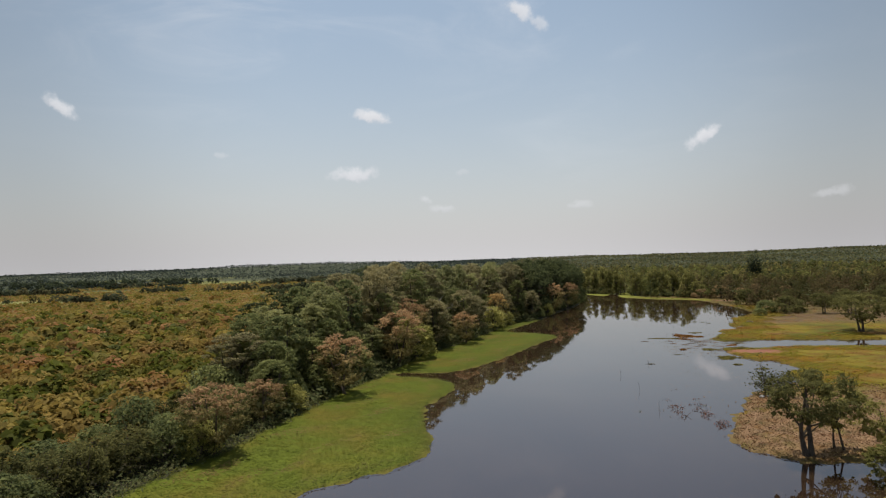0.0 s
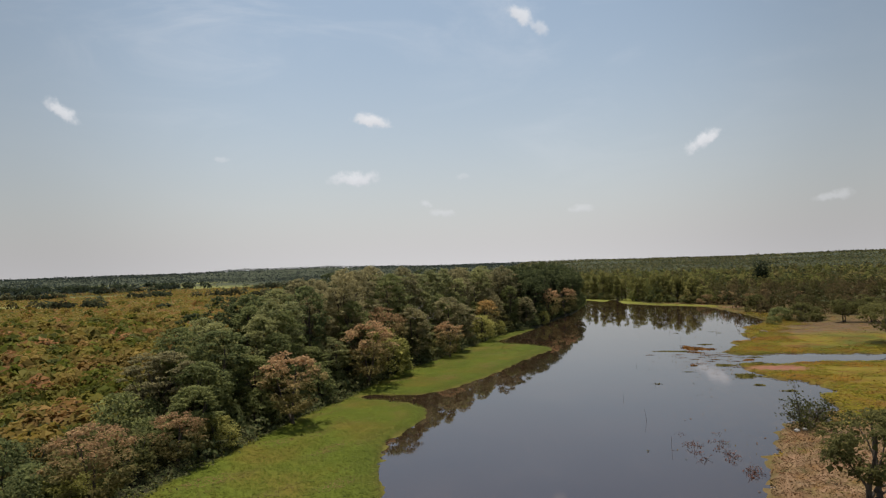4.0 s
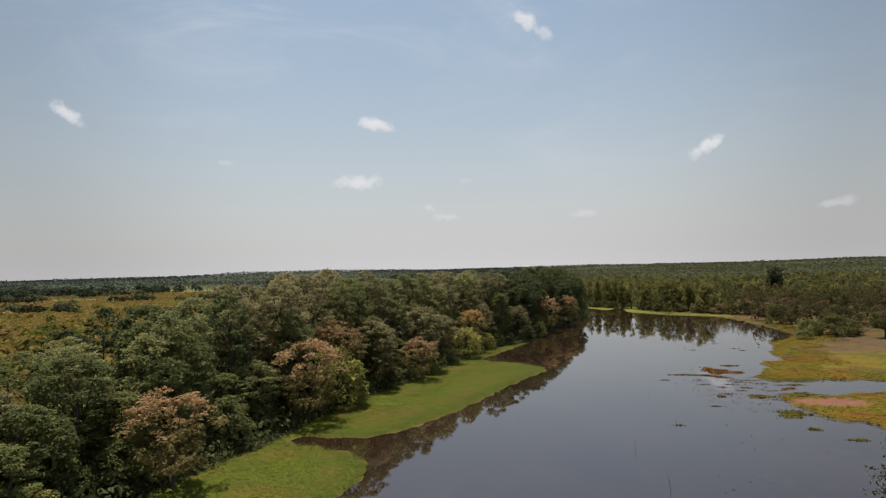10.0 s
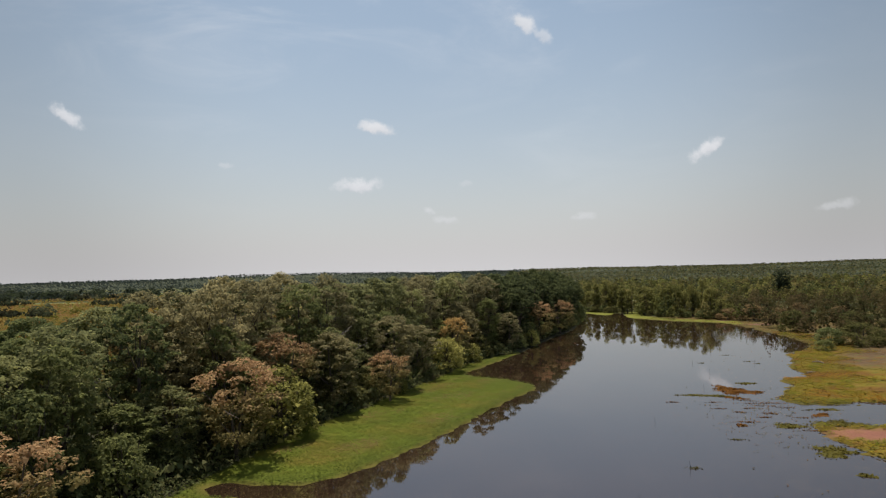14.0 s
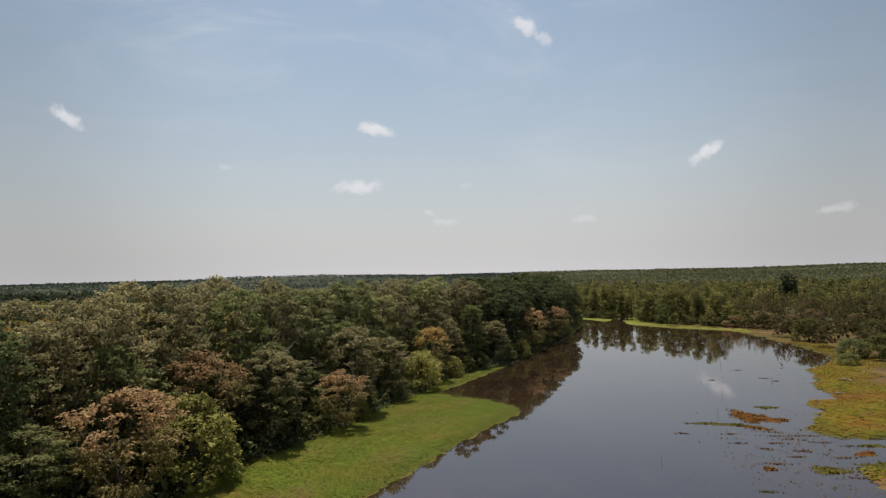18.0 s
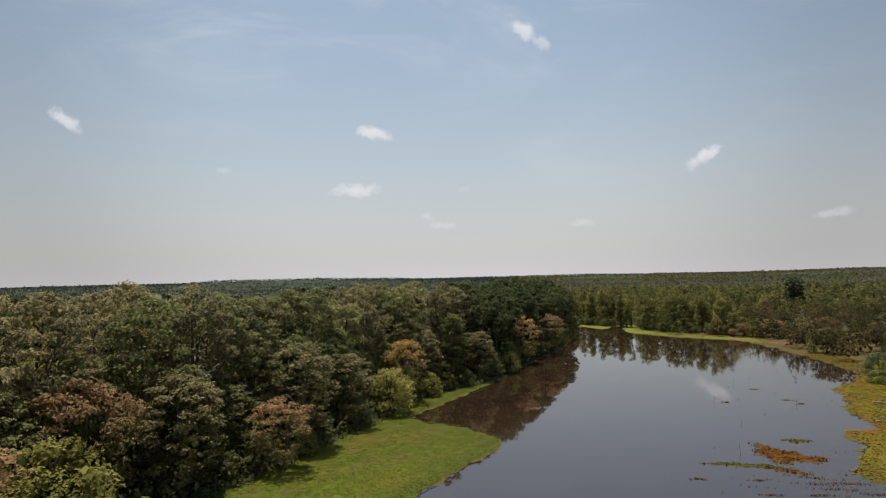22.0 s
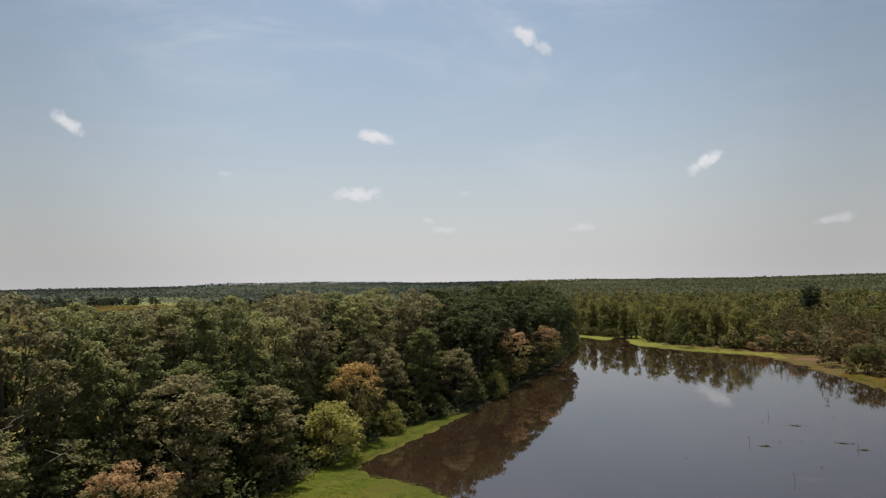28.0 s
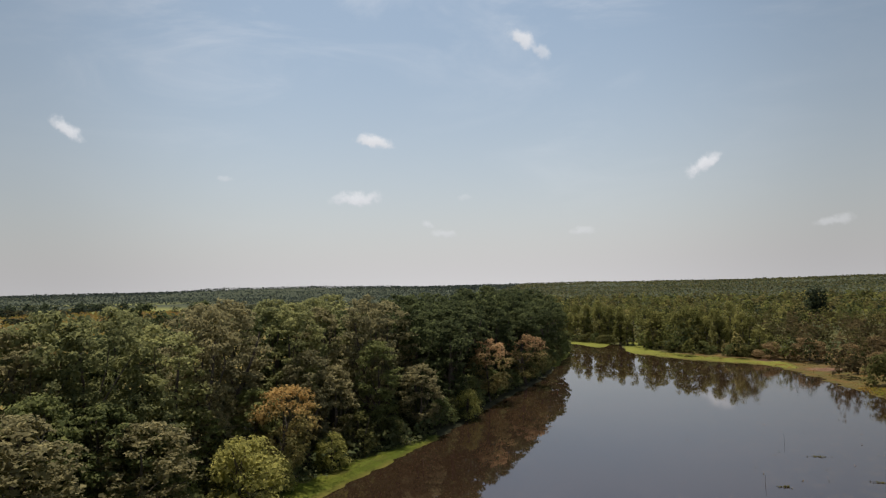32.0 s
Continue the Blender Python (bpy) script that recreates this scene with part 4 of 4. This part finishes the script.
def build_grass():
    """Short broad leaves over the green mats of the left bank, in low cushions."""
    rng = np.random.default_rng(401)
    xy = np.c_[rng.uniform(-62, -16, 150000), rng.uniform(58, 282, 150000)]
    d = inland(xy)
    keep = (d > 0.1) & (xy[:, 0] > treeline(xy[:, 1]) - 1.5) & (xy[:, 1] < 281)
    xy, d = xy[keep], d[keep]
    n = len(xy)
    tuft = waves(xy, 2.6, 402, 2)
    z = land_height(xy) + np.clip(0.03 + 0.05 * tuft, 0.0, 0.14) + 0.22 * np.exp(-d / 2.2)
    w, u = waves(xy, 18, 21, 3), waves(xy @ np.array([[0.9, 0.25], [-0.25, 0.35]]), 9, 403, 2)
    tint = np.tile(np.array([0.118, 0.140, 0.009]), (n, 1))
    for weight, colour in [(0.15 + 0.55 * w, (0.165, 0.145, 0.011)), (1.0 * u - 0.22, (0.225, 0.140, 0.040)), (1.15 - d / 4.0 + 0.3 * w, (0.078, 0.098, 0.008)), (0.2 * tuft - 0.15, (0.084, 0.102, 0.008)), (0.7 - d / 0.7, (0.130, 0.100, 0.020))]:
        k = np.clip(weight + rng.normal(size=n) * 0.025, 0, 0.9)[:, None]
        tint = tint * (1 - k) + np.array(colour) * k
    c = np.c_[xy, z + rng.uniform(0.01, 0.05, n)]
    normal = np.c_[rng.normal(size=(n, 2)) * 0.06, np.full(n, 0.95)]
    v, q = leaves(c, normal, rng.uniform(0.14, 0.32, n), rng, 0.75, 0.06)
    stuff("bank_grass", "lush bright green floating grass along the bank", "grass", v, q, np.repeat(tint * np.array([0.66, 0.70, 0.95]), 4, 0), BLADES)


def build_dry_grass():
    rng = np.random.default_rng(411)
    xy = np.c_[rng.uniform(15, 130, 120000), rng.uniform(60, 420, 120000)]
    d = inland(xy)
    keep = (d > 0.2) & (spot(xy, 38, 186, 9, 5) < 0.5) & (waves(xy, 14, 412, 3) + 0.9 > rng.uniform(0, 2.2, len(xy)))
    xy = xy[keep]
    n = len(xy)
    near = xy[:, 1] < 142
    tint = land_colour(xy) * np.where(near[:, None], rng.uniform(0.5, 1.5, (n, 1)), rng.uniform(1.0, 1.6, (n, 1)))
    c = np.c_[xy, land_height(xy) + rng.uniform(0.02, 0.14, n)]
    normal = np.c_[rng.normal(size=(n, 2)) * 0.4, np.full(n, 0.9)]
    v, q = leaves(c, normal, rng.uniform(0.14, 0.4, n) * np.where(near, 0.6, 1.0), rng, 0.5)
    stuff("dry_grass", "short dry orange and olive grass on the flat bank", "grass", v, q, np.repeat(tint * 0.85, 4, 0), BLADES)


def build_shore_weed():
    """Dense low weed on the flat right bank."""
    rng = np.random.default_rng(421)
    xy = np.c_[rng.uniform(28, 78, 90000), rng.uniform(132, 345, 90000)]
    d = inland(xy)
    xy = xy[(d > 0.0) & (d < 13 + 4 * waves(xy, 20, 422, 2)) & (spot(xy, 38, 186, 9, 5) < 0.35)]
    n = len(xy)
    w, u = waves(xy, 9, 423, 3), waves(xy, 24, 424, 2)
    tint = np.tile(np.array([0.150, 0.117, 0.008]), (n, 1))
    for weight, colour in [(w, (0.095, 0.104, 0.008)), (u - 0.1, (0.215, 0.098, 0.010)), (-w - 0.2, (0.150, 0.070, 0.014))]:
        k = np.clip(0.8 * weight + rng.normal(size=n) * 0.04, 0, 1)[:, None]
        tint = tint * (1 - k) + np.array(colour) * k
    c = np.c_[xy, land_height(xy) + rng.uniform(0.02, 0.16, n) * (1 + 0.8 * np.clip(w, -1, 1))]
    v, q = leaves(c, np.c_[rng.normal(size=(n, 2)) * 0.12, np.full(n, 0.9)], rng.uniform(0.25, 0.6, n), rng, 0.6, 0.08)
    stuff("shore_weed", "olive and orange low weed carpeting the flat shore", "weed", v, q, np.repeat(tint * 1.15, 4, 0), BLADES)


def build_straw():
    """Trampled straw, dung-brown litter and green tufts over the bare tip of the right bank."""
    rng = np.random.default_rng(431)
    xy = np.c_[rng.uniform(15, 62, 52000), rng.uniform(84, 142, 52000)]
    xy = xy[(inland(xy) > 0.15) & (rng.uniform(0, 1, len(xy)) < 1.3 - xy[:, 0] / 70)]
    n = len(xy)
    w, u = waves(xy, 5, 432, 3), waves(xy, 12, 433, 2)
    tint = np.tile(np.array([0.215, 0.135, 0.075]), (n, 1))
    for weight, colour in [(0.7 * w - 0.2, (0.130, 0.080, 0.042)), (-w - 0.35, (0.300, 0.215, 0.130)), (u - 0.3, (0.145, 0.125, 0.030)), (-u - 0.6, (0.170, 0.080, 0.040))]:
        k = np.clip(weight + rng.normal(size=n) * 0.12, 0, 1)[:, None]
        tint = tint * (1 - k) + np.array(colour) * k
    c = np.c_[xy, land_height(xy) + rng.uniform(0.02, 0.12, n)]
    v, q = leaves(c, np.c_[rng.normal(size=(n, 2)) * 0.4, np.full(n, 0.9)], rng.uniform(0.12, 0.42, n), rng, 0.45)
    stuff("straw", "pale trampled straw and brown litter on the bare bank", "dry grass", v, q, np.repeat(tint * 1.05, 4, 0), BLADES)


build_straw()
build_shore_weed()
build_scrub()
build_undergrowth()
build_bush_clumps()
build_far_woods()
build_horizon_woods()
build_dark_grove()
build_grass()
build_dry_grass()

# ---------------------------------------------------------------- floating weeds, reeds and small things on the water


def weed_mat(x, y, rx, ry, turn, tint, seed, label):
    """A low floating raft of weed with a ragged rim."""
    rng = np.random.default_rng(seed)
    root = tagged(new("weed_mat"), label, "water weed", "floating weed mats")
    root.matrix_basis = Matrix.Translation((x, y, 0)) @ Matrix.Rotation(turn, 4, "Z")
    rings, sides = 5, 48
    a = np.linspace(0, 2 * np.pi, sides, endpoint=False)
    ph = rng.uniform(0, 6.3, 4)
    rim = 0.95 + 0.20 * np.sin(2 * a + ph[0]) + 0.22 * np.sin(3 * a + ph[3]) + 0.18 * np.sin(5 * a + ph[1]) + 0.13 * np.sin(9 * a + ph[2]) + 0.10 * np.sin(17 * a + ph[1]) + rng.normal(size=sides) * 0.07
    v = []
    for k in range(rings):
        t = (k + 0.02) / (rings - 1)
        v.append(np.c_[np.cos(a) * rim * rx * t, np.sin(a) * rim * ry * t, np.full(sides, 0.10 * (1 - t**2) - 0.03 * (k == rings - 1)) + rng.uniform(-0.015, 0.015, sides)])
    v = np.concatenate(v)
    i, j = np.meshgrid(np.arange(rings - 1), np.arange(sides), indexing="ij")
    k = (j + 1) % sides
    q = np.stack([i * sides + j, (i + 1) * sides + j, (i + 1) * sides + k, i * sides + k], -1).reshape(-1, 4)
    thin = ry < 0.6
    if not thin:
        part("raft", mesh_of("raft", v, q, GROUND, np.tile(np.array(tint) * 0.75, (len(v), 1))), root)
    n = int(np.clip(rx * ry * (70 if thin else 26), 50, 900))
    b, r = rng.uniform(0, 2 * np.pi, n), np.sqrt(rng.uniform(0, 1, n)) * rng.uniform(0.9, 1.15, n)
    if thin:
        r = rng.uniform(0, 1, n) ** 0.7 * rng.uniform(0.9, 1.5, n)
    e = np.interp(b, a, rim, period=2 * np.pi)
    c = np.c_[np.cos(b) * e * rx * r, np.sin(b) * e * ry * r, (0.02 if thin else 0.1) * (1 - np.minimum(r, 1) ** 2) + rng.uniform(0.015, 0.06, n)]
    lv, lq = leaves(c, np.c_[rng.normal(size=(n, 2)) * 0.35, np.full(n, 0.9)], rng.uniform(0.12, 0.34, n) if thin else rng.uniform(0.2, 0.5, n), rng, 0.5)
    tagged(part("weed_cover", mesh_of("weed_cover", lv, lq, BLADES, np.repeat(np.array(tint) * (0.8 if thin else 0.95) * rng.uniform(0.65, 1.3, (n, 1)), 4, 0)), root), kind="stuff")
    return root


RED, OLIVE, GOLD = (0.135, 0.056, 0.007), (0.090, 0.078, 0.011), (0.24, 0.16, 0.025)
RED_MAT, OLIVE_MAT = "rusty red mat of floating water weed", "olive green mat of floating water weed"
for k, (x, y, rx, ry, turn, tint) in enumerate([
        (23.6, 221.8, 3.7, 4.6, 0.2, RED), (15.0, 215.6, 3.0, 0.7, 0.02, OLIVE), (19.3, 215.4, 3.0, 1.1, -0.1, OLIVE), (22.8, 213.6, 2.2, 0.8, -0.35, RED), (28.2, 220.5, 1.3, 1.2, 0.1, RED), (27.8, 230.8, 2.4, 0.9, 0.0, OLIVE),
        (26.9, 191, 2.0, 2.1, 0.2, OLIVE), (35.0, 193.4, 4.0, 3.0, 0.1, OLIVE), (29.2, 176.3, 2.9, 2.9, -0.1, OLIVE), (29.6, 165.7, 1.1, 0.8, 0.1, OLIVE), (9.4, 165.3, 1.2, 0.5, 0.0, OLIVE),
        (34.2, 200.0, 2.1, 1.0, 0.6, RED), (26.0, 200.4, 1.4, 0.55, 0.0, RED), (21.2, 193.0, 2.6, 0.5, 0.1, RED), (19.6, 190.4, 0.9, 0.7, 0.1, RED), (28.0, 209.4, 3.2, 0.35, 0.05, RED), (24.2, 208.6, 2.4, 0.3, -0.05, RED),
        (26.6, 206.9, 2.6, 0.3, 0.03, RED), (17.9, 208.8, 1.1, 0.35, 0.1, RED), (10.1, 208.0, 1.1, 0.35, 0.0, RED), (24.5, 211.2, 2.0, 0.35, -0.2, RED), (30.5, 205.8, 2.2, 0.3, 0.1, RED), (33.2, 204.0, 1.6, 0.4, 0.2, OLIVE),
        (22.3, 261.5, 0.85, 0.4, 0.0, OLIVE), (34.7, 265.6, 1.1, 0.4, 0.0, OLIVE), (36.6, 261.8, 0.5, 0.3, 0.1, OLIVE), (18.0, 203.2, 1.5, 0.3, 0.1, RED), (21.5, 200.5, 1.1, 0.25, -0.1, RED), (30.6, 197.6, 1.8, 0.3, 0.2, RED),
        (23.8, 204.2, 1.4, 0.22, 0.2, RED), (36.8, 204.8, 2.2, 0.6, 0.1, OLIVE), (24.6, 197.0, 1.2, 0.25, 0.15, RED), (29.6, 188.4, 1.3, 0.3, -0.2, RED), (17.4, 181, 1.2, 0.4, 0.1, OLIVE), (34, 160, 1.4, 0.6, 0.2, OLIVE), (31, 278, 1.2, 0.4, 0, OLIVE),
        (22.3, 115.4, 1.2, 1.6, 0.4, GOLD)]):
    weed_mat(x, y, rx, ry, turn, tint, 500 + k, RED_MAT if tint == RED else OLIVE_MAT)


def build_flecks():
    """Loose leaves and scraps of weed drifting on the water near the right bank."""
    rng = np.random.default_rng(601)
    parts = []
    for x, y, sx, sy, n in [(27, 206, 6, 10, 420), (25, 188, 6, 8, 260), (30, 190, 5, 7, 220), (30, 268, 12, 14, 50), (20, 140, 6, 14, 60), (14, 118, 5, 8, 40), (36, 300, 10, 20, 30)]:
        xy = np.c_[rng.normal(x, sx, n), rng.normal(y, sy, n)]
        parts.append(xy)
    xy = np.concatenate(parts)
    xy = xy[(inland(xy) < -0.6) & (waves(xy * np.array([0.5, 1.6]), 9, 602, 2) > -0.1)]
    n = len(xy)
    c = np.c_[xy, rng.uniform(0.015, 0.05, n)]
    v, q = leaves(c, np.c_[rng.normal(size=(n, 2)) * 0.12, np.ones(n)], rng.uniform(0.2, 0.6, n), rng, 0.4)
    v[:, 2] = np.maximum(v[:, 2], 0.006)
    tint = pick_tints(n, [(0.16, 0.085, 0.03), (0.12, 0.09, 0.03), (0.09, 0.09, 0.03)], 603)
    stuff("drifting_weed", "scattered scraps of brown weed drifting on the water", "water weed", v, q, np.repeat(tint, 4, 0))


def water_plant(x, y, seed, height=0.9):
    """A tuft of reddish stems and leaves standing out of the shallows."""
    rng = np.random.default_rng(seed)
    root = tagged(new("water_plant"), "tuft of reddish brown stems standing in the shallows", "water plant", "shallow water plants")
    root.matrix_basis = pose(x, y, 0)
    pieces, tips = [], []
    for _ in range(6):
        f = np.array([*rng.normal(size=2) * 0.25, -0.3])
        t = f + np.array([*rng.normal(size=2) * 0.4, height * rng.uniform(0.6, 1.2)])
        pieces.append(limb(f, t, 0.03, 0.012, rng, 0.1, 4, 4))
        tips.append(t)
    v, q = joined(pieces)
    part("stem_tuft", mesh_of("stem_tuft", v, q, BARK), root)
    c = np.repeat(np.array(tips), 3, 0) + rng.normal(size=(18, 3)) * np.array([0.22, 0.22, 0.15]) - np.array([0, 0, 0.1])
    v, q = leaves(c, rng.normal(size=(18, 3)), rng.uniform(0.14, 0.32, 18), rng, 0.5)
    tagged(part("leaf_tuft", mesh_of("leaf_tuft", v, q, LEAF_TINT, np.repeat(np.array([[0.2, 0.075, 0.045]]) * rng.uniform(0.6, 1.3, (18, 1)), 4, 0)), root), kind="stuff")


def reed_stalk(x, y, height, seed):
    rng = np.random.default_rng(seed)
    ob = new("reed_stalk", mesh_of("reed_stalk", *limb((x, y, -0.6), (x + rng.normal() * 0.2, y, height), 0.028, 0.015, rng, 0.03, 6, 5), BARK))
    tagged(ob, "thin dead reed stalk standing in the water", "reed", "reed stalks")


build_flecks()
for k in range(30):
    along = plan.uniform(0, 1) ** (0.8 if k % 2 else 1.1)
    x, y = (10.0 + 1.4 * along, 128 - 18 * along) if k % 3 == 0 else (13.8 + 3.8 * along, 127 - 25 * along)
    water_plant(x + plan.normal() * 0.45, y, 700 + k, plan.uniform(0.35, 0.75))
for k, (x, y, h) in enumerate([(8.0, 117, 1.6), (5.5, 133, 1.9), (18, 222, 1.4), (2.0, 150, 1.3), (9, 165, 1.0), (22, 243, 1.2), (28, 286, 1.5), (20, 262, 1.3), (36, 262, 1.2), (6, 190, 1.0)]):
    reed_stalk(x, y, h, 760 + k)


def bare_shrub(x, y, seed):
    """A half-bare shrub: many crooked limbs and a thin scatter of leaves."""
    rng = np.random.default_rng(seed)
    root = tagged(new("bare_shrub"), "half bare dark shrub with crooked limbs on the water's edge", "shrub")
    root.matrix_basis = pose(x, y, height_at(x, y))
    pieces, tips = [], []
    for _ in range(13):
        d = unit(np.array([*rng.normal(size=2), rng.uniform(0.3, 1.2)]))
        f = np.array([*rng.normal(size=2) * 0.5, -0.2])
        t = f + d * rng.uniform(3.2, 6.0)
        pieces.append(limb(f, t, 0.13, 0.04, rng, 0.12, 6))
        for _ in range(5):
            s = f + (t - f) * rng.uniform(0.4, 0.95)
            u = s + unit(d + rng.normal(size=3) * 0.7) * rng.uniform(0.8, 1.9)
            pieces.append(limb(s, u, 0.05, 0.015, rng, 0.1, 4, 4))
            tips.append(u)
    v, q = joined(pieces)
    part("branch_frame", mesh_of("branch_frame", v, q, BARK), root)
    k = 24
    c = np.repeat(np.array(tips), k, 0) + rng.normal(size=(len(tips) * k, 3)) * 0.5
    v, q = leaves(c, rng.normal(size=c.shape) + np.array([0, 0, 0.6]), rng.uniform(0.25, 0.5, len(c)), rng, 0.6)
    part("foliage", mesh_of("foliage", v, q, LEAF_DEEP), root)


def rock(x, y, size, seed):
    bm = bmesh.new()
    bmesh.ops.create_icosphere(bm, subdivisions=2, radius=size)
    for vert in bm.verts:
        k = 1 + 0.3 * noise.noise(vert.co * 1.6 / size + Vector((seed, 0, 0)))
        vert.co = Vector((vert.co.x * k * 1.3, vert.co.y * k, vert.co.z * k * 0.65))
    me = bpy.data.meshes.new("rock")
    bm.to_mesh(me)
    bm.free()
    me.materials.append(STONE)
    ob = new("rock", me)
    ob.matrix_basis = pose(x, y, height_at(x, y) + size * 0.25, 0, 0, seed * 40)
    tagged(ob, "pale grey rounded rock on the dry bank", "rock", "bank rocks")


STONE = bark_material("pale_stone", (0.26, 0.24, 0.21), (0.52, 0.50, 0.46))
bare_shrub(28.8, 131.5, 801)
for k, (x, y, s) in enumerate([(26.9, 127.5, 0.4), (33.0, 134.5, 0.65), (28.2, 128.3, 0.35)]):
    rock(x, y, s, k + 1)


def fallen_log(x, y, length, turn, seed):
    rng = np.random.default_rng(seed)
    z = height_at(x, y)
    d = np.array([math.cos(turn), math.sin(turn), 0.0]) * length / 2
    a, b = np.array([x, y, z + 0.16]) - d, np.array([x, y, z + 0.2]) + d
    ob = new("fallen_log", mesh_of("fallen_log", *joined([limb(a, b, 0.2, 0.12, rng, 0.04, 7, 8), limb(a + 1.3 * d, a + 1.5 * d + np.array([0.2, 0.3, 0.8]), 0.08, 0.03, rng, 0.1, 4, 5)]), BARK_PALE))
    tagged(ob, "weathered grey fallen log on the grass", "log", "fallen logs")


for k, (x, y, length, turn) in enumerate([(51, 262, 3.2, 2.2), (45, 246, 2.2, 0.4), (36, 118, 2.5, 1.0)]):
    fallen_log(x, y, length, turn, 850 + k)
